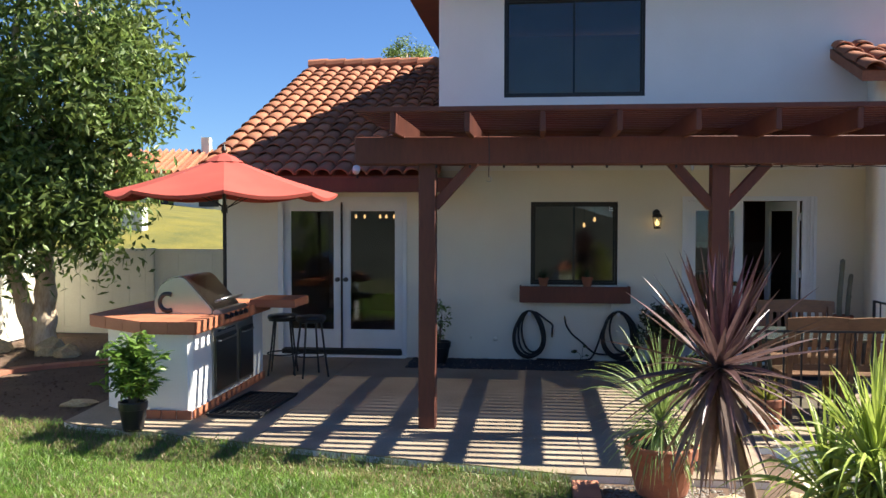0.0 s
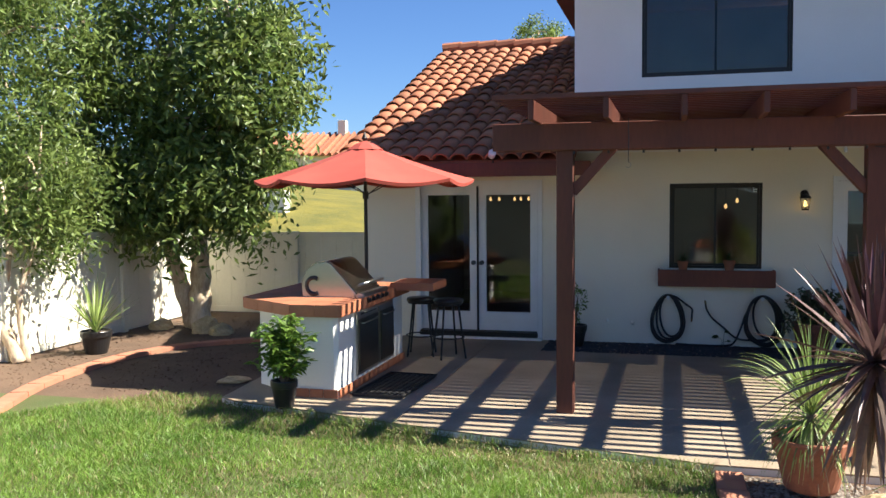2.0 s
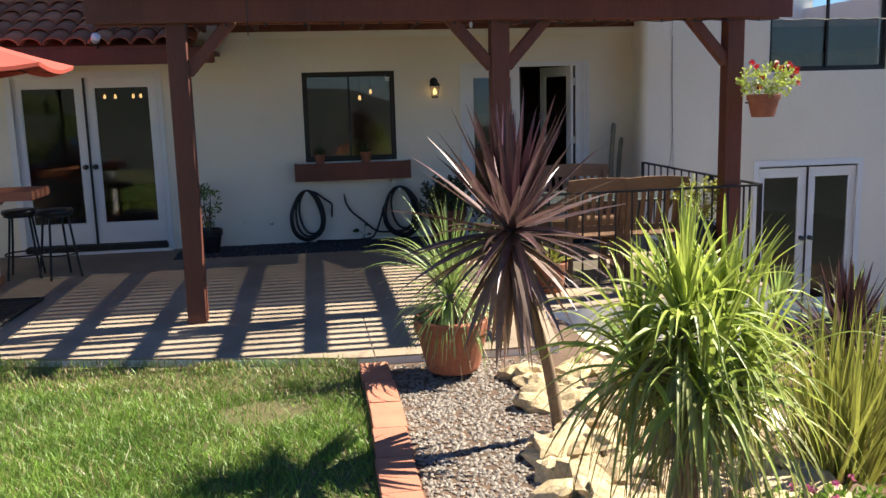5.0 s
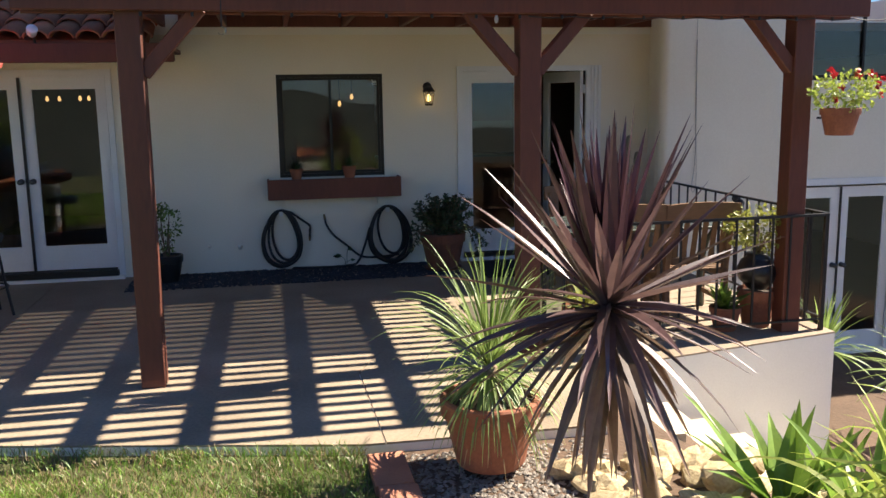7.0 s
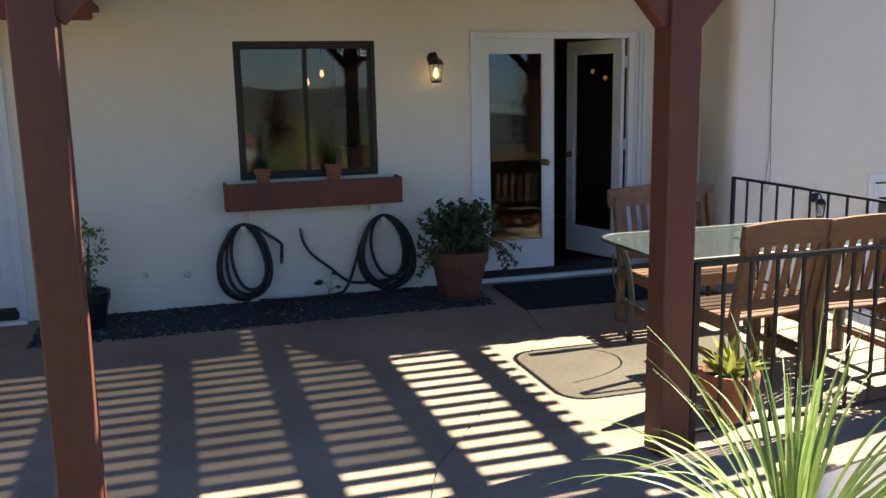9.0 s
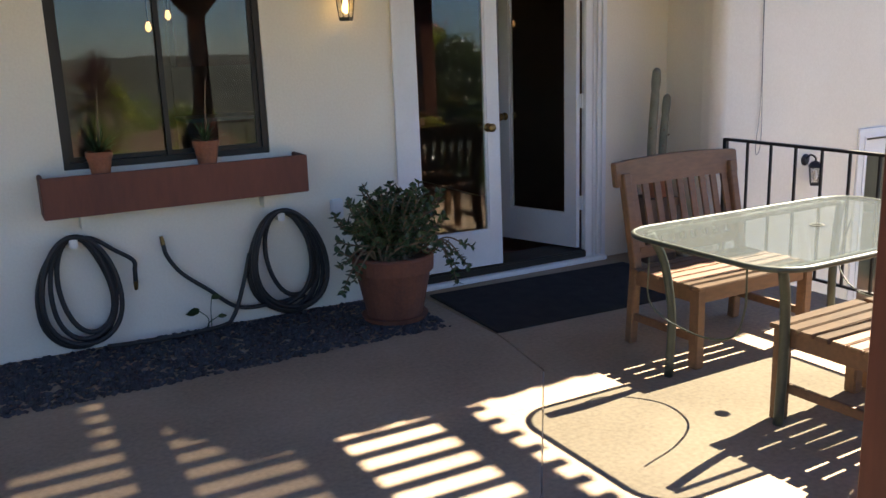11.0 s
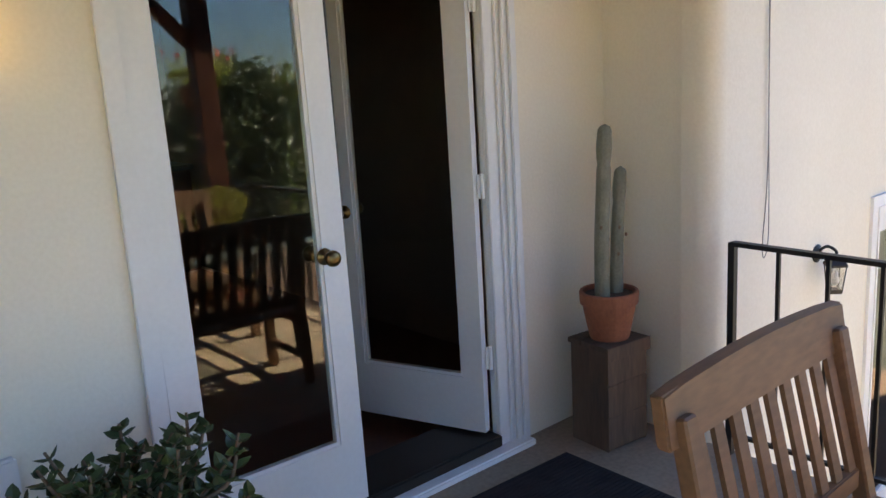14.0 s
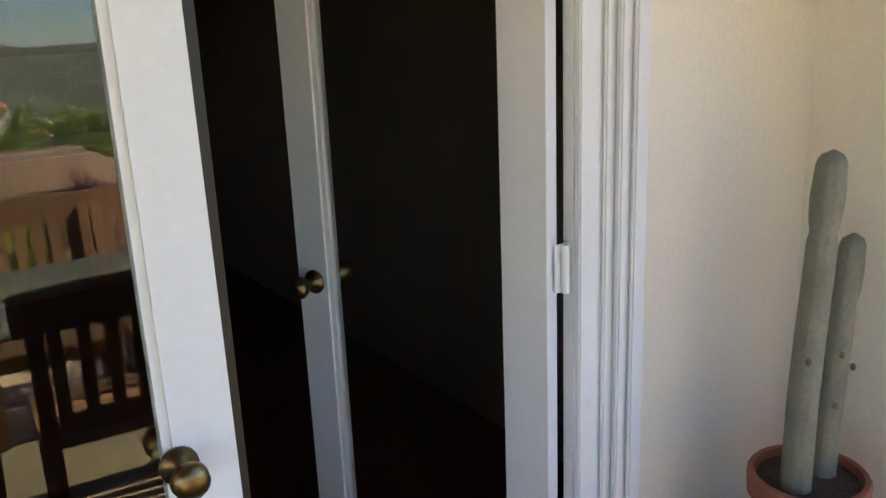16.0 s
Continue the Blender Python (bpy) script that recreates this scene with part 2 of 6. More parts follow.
def box(x0, x1, y0, y1, z0, z1, bevel=0.0, bm=None):
    bm = bm or bmesh.new()
    r = bmesh.ops.create_cube(bm, size=1, matrix=Matrix.LocRotScale(((x0 + x1) / 2, (y0 + y1) / 2, (z0 + z1) / 2), None, (abs(x1 - x0), abs(y1 - y0), abs(z1 - z0))))
    if bevel:
        bmesh.ops.bevel(bm, geom=list({e for v in r["verts"] for e in v.link_edges}), offset=bevel, segments=2, affect="EDGES")
    return bm


def bar(p, q, w, h, bm=None, bevel=0.0):
    """A timber of section w by h from p to q; h stands upright."""
    bm = bm or bmesh.new()
    p, q = Vector(p), Vector(q)
    d = (q - p).normalized()
    side = d.cross((0, 0, 1))
    side = side.normalized() if side.length > 1e-4 else Vector((1, 0, 0))
    up = side.cross(d)
    m = Matrix((side, d, up)).transposed().to_4x4()
    m.translation = (p + q) / 2
    r = bmesh.ops.create_cube(bm, size=1, matrix=m @ Matrix.Diagonal((w, (q - p).length, h, 1)))
    if bevel:
        bmesh.ops.bevel(bm, geom=list({e for v in r["verts"] for e in v.link_edges}), offset=bevel, segments=1, affect="EDGES")
    return bm


def tube(pts, radii, n=8, bm=None, caps=True):
    """A round, tapering pipe along points."""
    bm = bm or bmesh.new()
    pts = [Vector(p) for p in pts]
    radii = radii if hasattr(radii, "__len__") else [radii] * len(pts)
    rings, side = [], None
    for i, p in enumerate(pts):
        d = (pts[min(i + 1, len(pts) - 1)] - pts[max(i - 1, 0)]).normalized()
        if side is None:
            side = d.cross((0.3, 0.9, 0.31)).normalized()
        side = (side - d * side.dot(d)).normalized()
        up = d.cross(side)
        rings.append([bm.verts.new(p + (side * math.cos(a) + up * math.sin(a)) * radii[i]) for a in (k * 2 * math.pi / n for k in range(n))])
    for a, b in zip(rings, rings[1:]):
        for k in range(n):
            bm.faces.new((a[k], a[(k + 1) % n], b[(k + 1) % n], b[k]))
    if caps:
        bm.faces.new(rings[0][::-1])
        bm.faces.new(rings[-1])
    return bm


def lathe(profile, n=24, x=0, y=0, bm=None):
    """A turned shape from (radius, height) pairs."""
    bm = bm or bmesh.new()
    rings = [[bm.verts.new((x + r * math.cos(a), y + r * math.sin(a), z)) for a in (k * 2 * math.pi / n for k in range(n))] for r, z in profile]
    for a, b in zip(rings, rings[1:]):
        for k in range(n):
            bm.faces.new((a[k], a[(k + 1) % n], b[(k + 1) % n], b[k]))
    bm.faces.new(rings[0][::-1])
    bm.faces.new(rings[-1])
    return bm


def slab(poly, z0, z1, bm=None):
    """A plate over a plan outline."""
    bm = bm or bmesh.new()
    lo, hi = [bm.verts.new((x, y, z0)) for x, y in poly], [bm.verts.new((x, y, z1)) for x, y in poly]
    bm.faces.new(lo[::-1]), bm.faces.new(hi)
    for i in range(len(poly)):
        j = (i + 1) % len(poly)
        bm.faces.new((lo[i], lo[j], hi[j], hi[i]))
    return bm


def wall_xz(x0, x1, z0, z1, y0, y1, holes, bm=None):
    """A wall along x, y0..y1 thick, with rectangular openings (hx0, hx1, hz0, hz1) right through it."""
    bm = bm or bmesh.new()
    xs = sorted({x0, x1, *[h[0] for h in holes], *[h[1] for h in holes]})
    zs = sorted({z0, z1, *[h[2] for h in holes], *[h[3] for h in holes]})
    solid = lambda i, k: 0 <= i < len(xs) - 1 and 0 <= k < len(zs) - 1 and not any(h[0] <= (xs[i] + xs[i + 1]) / 2 <= h[1] and h[2] <= (zs[k] + zs[k + 1]) / 2 <= h[3] for h in holes)
    vs = {}

    def v(*c):
        if c not in vs:
            vs[c] = bm.verts.new(c)
        return vs[c]

    for i in range(len(xs) - 1):
        for k in range(len(zs) - 1):
            if not solid(i, k):
                continue
            a, b, c, d = xs[i], xs[i + 1], zs[k], zs[k + 1]
            bm.faces.new((v(a, y0, c), v(b, y0, c), v(b, y0, d), v(a, y0, d)))
            bm.faces.new((v(a, y1, c), v(a, y1, d), v(b, y1, d), v(b, y1, c)))
            for di, dk, q in ((-1, 0, ((a, c), (a, d))), (1, 0, ((b, c), (b, d))), (0, -1, ((a, c), (b, c))), (0, 1, ((a, d), (b, d)))):
                if not solid(i + di, k + dk):
                    (px, pz), (qx, qz) = q
                    bm.faces.new((v(px, y0, pz), v(qx, y0, qz), v(qx, y1, qz), v(px, y1, pz)))
    return bm


class Leaves:
    """Gathers many small blades or leaves into one mesh."""

    def __init__(self):
        self.v, self.f = [], []

    def blade(self, base, way, length, width, droop=0.0, seg=5, twist=0.0, fold=0.15, up=(0, 0, 1)):
        p, d = Vector(base), Vector(way).normalized()
        side = d.cross(up)
        side = side.normalized() if side.length > 1e-3 else Vector((1, 0, 0))
        side = Matrix.Rotation(twist, 3, d) @ side
        i0, step = len(self.v), length / seg
        for k in range(seg + 1):
            s = k / seg
            w = width * (0.55 + 1.2 * s) if s < 0.35 else width * (1.0 - ((s - 0.35) / 0.65) ** 1.6)
            w = max(w, 0.0015) / 2
            nrm = side.cross(d)
            self.v += [p - side * w, p - nrm * (fold * w), p + side * w]
            if k < seg:
                p = p + d * step
                d = (d + Vector((0, 0, -droop / seg * (0.4 + 1.2 * s)))).normalized()
        for k in range(seg):
            a = i0 + 3 * k
            self.f += [(a, a + 1, a + 4, a + 3), (a + 1, a + 2, a + 5, a + 4)]

    def leaf(self, p, way, length, width):
        d = Vector(way).normalized()
        side = d.cross((random.uniform(-1, 1), random.uniform(-1, 1), random.uniform(-1, 1)))
        side = side.normalized() if side.length > 1e-3 else Vector((1, 0, 0))
        p, i, n = Vector(p), len(self.v), side.cross(d)
        self.v += [p, p + d * length * 0.45 + side * width / 2 + n * width * 0.12, p + d * length, p + d * length * 0.45 - side * width / 2 + n * width * 0.12]
        self.f.append((i, i + 1, i + 2, i + 3))

    def make(self, name, material, parent=None, label=""):
        return raw(name, self.v, self.f, material, parent, label)


def ball(r=1.0):
    while True:
        v = Vector((random.uniform(-1, 1), random.uniform(-1, 1), random.uniform(-1, 1)))
        if 0.05 < v.length < 1:
            return v * r


# ---- ground ----
WALL = 11.1
PATIO = [(-4.25, 7.12), (-4.0, 6.98), (-3.4, 6.86), (-1.5, 6.38), (0.33, 5.97), (1.75, 5.95), (1.9, 6.9), (4.1, 7.36), (4.1, 10.45), (4.1, WALL), (-4.5, WALL)]


def ground_z(x, y):
    """Level garden, falling away beside the terrace and behind the camera, rising to a hill beyond the fence."""
    z = -0.06
    z -= 1.15 * min(max((x - 2.0 - 0.25 * max(0, 6 - y)) / 2.0, 0), 1)
    if y < -4:
        z -= min((-4 - y) * 0.35, 22)
    if y > 13.6:
        z += min((y - 13.6) * 0.105, 1.55) * min(max((2 - x) / 8, 0), 1)
    if x < -8.5:
        z += min((-8.5 - x) * 0.10, 3.0)
    if x > 9:
        z -= min((x - 9) * 0.3, 16)
    r = math.hypot(x, y)
    if r > 120:
        k = min((r - 120) / 500, 1)
        z += k * (26 + 28 * noise.noise((x / 300, y / 300, 0)) + 22 * noise.noise((x / 110, y / 110, 3)) + 8 * noise.noise((x / 40, y / 40, 5)))
    return z


def grid_axis(near0, near1, step, far):
    a = list(np.arange(near0, near1 + 1e-6, step))
    lo, hi, s = [], [], step
    p, q = near0, near1
    while q < far:
        s *= 1.22
        p, q = p - s, q + s
        lo.append(p), hi.append(q)
    return lo[::-1] + a + hi


gx, gy = grid_axis(-10, 9, 0.5, 1600), grid_axis(-6, 15, 0.5, 1600)
gv = [(x, y, ground_z(x, y)) for y in gy for x in gx]
gf, gi = [], []
for j in range(len(gy) - 1):
    for i in range(len(gx) - 1):
        x, y = (gx[i] + gx[i + 1]) / 2, (gy[j] + gy[j + 1]) / 2
        a = j * len(gx) + i
        gf.append((a, a + 1, a + len(gx) + 1, a + len(gx)))
        front = 7.2 - 0.235 * (x + 5) if x < -5 else 20
        if math.hypot(x, y) > 60 or y < -5 or x > 8.5:
            gi.append(3)
        elif y > 13.4:
            gi.append(2)
        elif x > 0.4 or y > min(front, 7.0) and x < -4:
            gi.append(1)
        else:
            gi.append(0)
ground = raw("ground", gv, gf, LAWN, smooth=True)
for m in (EARTH, HILL, FAR):
    ground.data.materials.append(m)
ground.data.polygons.foreach_set("material_index", gi)
tagged(ground, "garden ground of lawn and brown earth with hills beyond", "ground", kind="structure")

patio = part("patio", slab(PATIO, -1.4, -0.012), STUCCO_W)
tagged(patio, "raised terrace base with white stucco sides", "patio", kind="structure")


# ---- house shell ----
L_DOOR = (-3.40, -1.67, 0.0, 2.14)
R_DOOR = (1.97, 3.60, 0.0, 2.14)
WIN = (0.0, 1.13, 1.0, 2.09)
UWIN = (-0.36, 1.46, 3.46, 4.75)
RWIN = (5.72, 7.30, 1.95, 3.10)
RDOOR = (5.58, 7.03, -1.20, 0.83)
w = part("wall_front", wall_xz(-4.15, 4.24, -0.3, 2.5, WALL, WALL + 0.2, [L_DOOR, R_DOOR, WIN]), STUCCO)
tagged(w, "cream stucco house wall behind the terrace", "wall", kind="structure")
w = part("wall_upper", wall_xz(-1.22, 4.6, 2.5, 5.0, WALL, WALL + 0.2, [UWIN]), STUCCO_W)
tagged(w, "white stucco wall of the upper storey", "wall", kind="structure")
w = part("wall_left", box(-4.15, -3.95, WALL + 0.2, 22, -0.3, 2.75), STUCCO)
tagged(w, "cream stucco side wall of the low wing", "wall", kind="structure")
w = part("wall_upper_left", box(-1.22, -1.02, WALL + 0.2, 20, 2.2, 5.0), STUCCO_W)
tagged(w, "white stucco side wall of the upper storey", "wall", kind="structure")
w = part("wall_return", slab([(4.6, 10.4495), (4.6, 10.6), (4.44, 10.66), (4.44, WALL), (4.21, WALL), (4.075, 10.60)] + [(4.16 - 0.085 * math.cos(a), 10.5375 - 0.088 * math.sin(a)) for a in (math.radians(k * 3.75) for k in range(25))], -1.4, 3.6), STUCCO)
tagged(w, "cream stucco return wall at the terrace corner", "wall", kind="structure")
w = part("wall_right_wing", wall_xz(4.44, 12.0, -1.4, 3.6, 10.45, 10.65, [RWIN, RDOOR]), STUCCO)
tagged(w, "white stucco wall of the lower right wing", "wall", kind="structure")
w = part("wall_back", box(-4.15, 12.0, 20.0, 20.2, -1.4, 5.0), STUCCO_W)
tagged(w, "plain stucco rear wall of the house", "wall", kind="structure")
w = part("wall_right", box(11.8, 12.0, 10.65, 20, -1.4, 3.6), STUCCO_W)
tagged(w, "plain stucco end wall of the right wing", "wall", kind="structure")
w = part("floor_inside", box(-3.95, 4.2, WALL + 0.2, 20, -0.2, 0.02), CHERRY)
tagged(w, "dark brown wooden floor inside the house", "floor", kind="structure")
w = part("ceiling", box(-3.95, 12, WALL + 0.2, 20, 2.55, 2.65), ROOM_DIMMED)
tagged(w, "plain ceiling of the ground floor rooms, dimness put into its paint", "ceiling", kind="structure")


# Inner walls close the rooms, painted dark so they read as unlit.
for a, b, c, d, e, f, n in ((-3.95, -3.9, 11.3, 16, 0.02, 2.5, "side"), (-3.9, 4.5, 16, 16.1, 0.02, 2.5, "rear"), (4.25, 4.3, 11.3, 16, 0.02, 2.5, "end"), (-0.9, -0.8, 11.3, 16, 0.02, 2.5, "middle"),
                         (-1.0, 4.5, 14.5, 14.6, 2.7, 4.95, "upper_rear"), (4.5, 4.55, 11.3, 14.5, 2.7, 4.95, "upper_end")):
    tagged(part("wall_inside_" + n, box(a, b, c, d, e, f), ROOM_DIMMED), "inner wall of a room, its dimness put into dark brown paint", "wall", kind="structure")
tagged(part("floor_lower_room", box(4.45, 11.8, 10.65, 20, -1.35, -1.2), CHERRY), "brown wooden floor of the lower room", "floor", kind="structure")


def tile_mesh(w=0.235, l=0.44):
    """One barrel tile, arched across and slightly tapered, with thickness."""
    bm, rows = bmesh.new(), []
    for s, k in ((0, 1.0), (1, 0.86)):
        top, low = [], []
        for i in range(7):
            a = math.pi * i / 6
            x, z = -math.cos(a) * w / 2 * k, math.sin(a) * 0.075 * k
            top.append(bm.verts.new((x, s * l, z + 0.018)))
            low.append(bm.verts.new((x * 0.87, s * l, z)))
        rows.append((top, low))
    (t0, l0), (t1, l1) = rows
    for i in range(6):
        bm.faces.new((t0[i], t0[i + 1], t1[i + 1], t1[i]))
        bm.faces.new((l0[i], l1[i], l1[i + 1], l0[i + 1]))
        bm.faces.new((t0[i], l0[i], l0[i + 1], t0[i + 1]))
    me = bpy.data.meshes.new("roof_tile")
    bmesh.ops.recalc_face_normals(bm, faces=bm.faces)
    bm.to_mesh(me)
    bm.free()
    me.materials.append(TILE)
    me.polygons.foreach_set("use_smooth", [True] * len(me.polygons))
    return me


TILE_ME = tile_mesh()


def tiled_roof(name, x0, x1, y0, z0, y1, z1, label, most=10**6):
    """A plane roof rising from the eave (y0, z0) to the ridge (y1, z1), laid with barrel tiles."""
    run = math.hypot(y1 - y0, z1 - z0)
    tilt = math.atan2(z1 - z0, y1 - y0)
    roof = tagged(part(name, slab([(x0, y0 + 0.03), (x1, y0 + 0.03), (x1, y1), (x0, y1)], -0.12, 0.0), TILE), label, "roof", kind="structure")
    for v in roof.data.vertices:
        v.co.z += z0 + (v.co.y - y0) * math.tan(tilt)
    cols, rows = int((x1 - x0) / 0.235), int(run / 0.37)
    made = 0
    for r in range(rows):
        for c in range(cols + 1):
            if made >= most:
                break
            o = new("roof_tile", TILE_ME)
            o.parent = roof
            s = r * 0.37 - 0.05
            o.matrix_basis = Matrix.Translation((x0 + 0.12 + c * 0.235 + random.uniform(-0.006, 0.006), y0 + s * math.cos(tilt), z0 + s * math.sin(tilt) + 0.035)) @ pose(0, 0, 0, math.degrees(tilt) - 4.5 + random.uniform(-0.8, 0.8), random.uniform(-1.5, 1.5), random.uniform(-1, 1))
            made += 1
    return roof


# ---- roofs ----
low_roof = tiled_roof("roof_low", -4.42, -1.22, 10.5, 2.40, 16.5, 4.80, "red clay barrel tile roof of the low wing", 300)
for i in range(9):
    part("ridge_tile", tube([(-4.4 + i * 0.36, 16.5, 4.86), (-4.02 + i * 0.36, 16.5, 4.90)], [0.13, 0.11], 10), TILE, low_roof)
tagged(part("roof_low_back", slab([(-4.42, 16.5), (-1.22, 16.5), (-1.22, 22), (-4.42, 22)], 2.5, 4.72), TILE), "back slope of the low tiled roof", "roof", kind="structure")
tagged(part("roof_upper", slab([(-1.75, 10.5), (4.6, 10.5), (4.6, 20.5), (-1.75, 20.5)], 5.0, 5.18), REDWOOD), "brown eaves of the upper storey roof", "roof", kind="structure")
tagged(part("fascia", box(-4.4, -0.95, 10.42, 10.50, 2.20, 2.38, 0.01), REDWOOD), "red-brown eave board with gutter under the tiles", "fascia", kind="structure")
tagged(part("soffit", slab([(-4.3, 10.5), (-0.95, 10.5), (-0.95, WALL), (-4.3, WALL)], 2.30, 2.34), REDWOOD), "red-brown boarded eave underside", "soffit", kind="structure")
right_roof = tiled_roof("roof_right", 3.75, 12.2, 9.95, 3.55, 13.5, 5.0, "red clay tile roof of the right wing", 110)

# ---- pergola ----
def curve_arc(r):
    return [(r * math.cos(a), 0, r * math.sin(a)) for a in (math.radians(90 - 30 * k) for k in range(9))]


BEAM_Z0, BEAM_Z1 = 2.36, 2.58
pergola = thing("pergola", 1.4, 7.3, 0, "red-brown stained timber pergola with lattice roof over the terrace", "pergola")
PX = 1.4, 7.3


def pbar(name, p, q, w, h, bevel=0.006):
    off = Vector((PX[0], PX[1], 0))
    return part(name, bar(Vector(p) - off, Vector(q) - off, w, h, bevel=bevel), REDWOOD, pergola)


def line_y(x):
    """The row of posts, not quite square to the house."""
    return 7.28 + (x + 0.89) * 0.047


for x in (-0.89, 1.66, 3.76):
    y = line_y(x)
    pbar("post", (x, y, 0.0), (x, y, 2.40), 0.15, 0.15)
    for s in (-1, 1):
        if x < -0.5 and s < 0 or x > 3 and s > 0:
            continue
        pbar("brace", (x + s * 0.06, line_y(x + s * 0.06), 1.98), (x + s * 0.42, line_y(x + s * 0.42), 2.38), 0.09, 0.09)
for dy in (-0.11, 0.11):
    pbar("beam", (-1.52, line_y(-1.52) + dy, 2.47), (4.25, line_y(4.25) + dy, 2.47), 0.045, 0.24)
pbar("ledger", (-0.95, 11.06, 2.66), (4.2, 11.06, 2.66), 0.05, 0.17)
for i in range(9):
    x = -1.10 + i * 0.61
    pbar("rafter", (x, 6.62, 2.66), (x, 11.05, 2.66), 0.045, 0.17)
for i in range(29):
    y = 6.644 + i * 0.152
    pbar("slat", (-1.42, y, 2.765), (4.04, y, 2.765), 0.064, 0.038, 0)
shade = thing("shade_cloth", 0.97, 9.55, 2.785, "thin grey shade cloth lying over the pergola lattice by the house", "shade cloth")
part("cloth", box(-2.32, 2.32, -1.39, 1.42, 0.0, 0.003), SHADE_NET, shade)
part("batten", box(-2.34, 2.34, -1.43, -1.36, 0.003, 0.025, 0.003), REDWOOD, shade, "red-brown timber batten")


ch = thing("hanging_chain", -0.32, 6.75, 2.58, "thin chain with a hook hanging from the pergola", "chain")
part("chain", tube([(0, 0, 0), (0.004, 0, -0.2), (0, 0, -0.36)], 0.004, 6), BLACK_IRON, ch)
part("hook", tube(curve_arc(0.022), 0.004, 6), STEEL, ch).location = (0, 0, -0.38)


# ---- doors and windows ----
def pane(name, x0, x1, y, z0, z1, parent):
    o = part(name, box(x0, x1, y - 0.003, y + 0.003, z0, z1), GLASS, parent)
    o.visible_shadow = False
    return o


def door_leaf(x0, x1, z0, z1, parent, knob=None, stile=0.095, low=0.24, knob_mat=None):
    """A glazed leaf in the plane y = 0, 40 mm thick."""
    leaf = part("door_leaf", wall_xz(x0, x1, z0, z1, -0.02, 0.02, [(x0 + stile, x1 - stile, z0 + low, z1 - 0.11)]), WHITE_PAINT, parent)
    g = (x0 + stile, x1 - stile, z0 + low, z1 - 0.11)
    part("glazing_bead", wall_xz(g[0], g[1], g[2], g[3], -0.014, 0.014, [(g[0] + 0.014, g[1] - 0.014, g[2] + 0.014, g[3] - 0.014)]), WHITE_PAINT, leaf)
    pane("pane", g[0] + 0.014, g[1] - 0.014, 0, g[2] + 0.014, g[3] - 0.014, leaf)
    if knob:
        for s in (-1, 1):
            k = lathe([(0.030, 0), (0.030, 0.006), (0.011, 0.010), (0.010, 0.035), (0.022, 0.040), (0.029, 0.055), (0.027, 0.068), (0.012, 0.075)], 16)
            bmesh.ops.transform(k, matrix=pose(knob, s * 0.02, 1.04, 90 if s < 0 else -90), verts=k.verts)
            part("door_knob", k, knob_mat or DARK_STEEL, leaf, "round dark metal knob", smooth=True)
    return leaf


def door_frame(d, x0, x1, z0, z1, wide=0.075):
    part("door_frame", wall_xz(x0 - 0.02, x1 + 0.02, z0, z1 + 0.02, -0.018, 0.0, [(x0 + wide - 0.02, x1 - wide + 0.02, z0 - 0.1, z1 - wide + 0.02)]), WHITE_PAINT, d)
    part("door_jamb", wall_xz(x0 + 0.001, x1 - 0.001, z0, z1 - 0.001, 0.0, 0.14, [(x0 + 0.035, x1 - 0.035, z0 - 0.1, z1 - 0.035)]), WHITE_PAINT, d)
    part("bead", wall_xz(x0 + wide - 0.035, x1 - wide + 0.035, z0, z1 - wide + 0.035, -0.026, -0.018, [(x0 + wide - 0.021, x1 - wide + 0.021, z0 - 0.1, z1 - wide + 0.021)]), WHITE_PAINT, d)


d1 = thing("door_1", 0, WALL, 0, "closed white glazed double doors of the low wing", "door", kind="structure")
door_frame(d1, L_DOOR[0], L_DOOR[1], 0.03, 2.14)
for x0, x1, k in ((-3.36, -2.55, -2.60), (-2.535, -1.71, -2.485)):
    o = door_leaf(x0, x1, 0.11, 2.09, d1, k)
    o.location.y = 0.045
part("astragal", box(-2.555, -2.53, 0.0, 0.024, 0.11, 2.09), DARK_FRAME, d1)
part("threshold", box(-3.36, -1.71, -0.06, 0.1, 0.03, 0.10, 0.008), DARK_FRAME, d1, "dark metal threshold")
part("sill", box(-3.42, -1.65, -0.10, 0.12, -0.01, 0.03, 0.008), STUCCO_W, d1)

d2 = thing("door_2", 0, WALL, 0, "white glazed double doors with one leaf standing open", "door", kind="structure")
part("door_casing", box(1.95, 2.012, -0.018, 0.0, 0.02, 2.16, 0.003), WHITE_PAINT, d2)
part("door_casing", box(2.012, 3.445, -0.018, 0.0, 2.102, 2.16, 0.003), WHITE_PAINT, d2)
part("door_casing", box(3.445, 3.625, -0.018, 0.0, 0.02, 2.16, 0.003), WHITE_PAINT, d2)
for x0, x1, y0 in ((3.50, 3.515, -0.030), (3.535, 3.555, -0.036), (3.58, 3.62, -0.032)):
    part("casing_moulding", box(x0, x1, y0, -0.0185, 0.02, 2.16, 0.004), WHITE_PAINT, d2)
part("door_jamb", box(3.445, 3.480, 0.0, 0.03, 0.02, 2.10), WHITE_PAINT, d2)
part("door_jamb", box(1.972, 2.006, 0.0, 0.12, 0.02, 2.10), WHITE_PAINT, d2)
part("door_head", box(2.012, 3.445, 0.0, 0.12, 2.104, 2.138), WHITE_PAINT, d2)
leaf = door_leaf(0.0, 0.697, 0.10, 2.10, d2, 0.607, knob_mat=BRASS)
leaf.matrix_basis = pose(2.013, 0.006, 0, 0, 0, -2) @ pose(0, 0, 0.9, -0.9) @ pose(0, 0, -0.9)
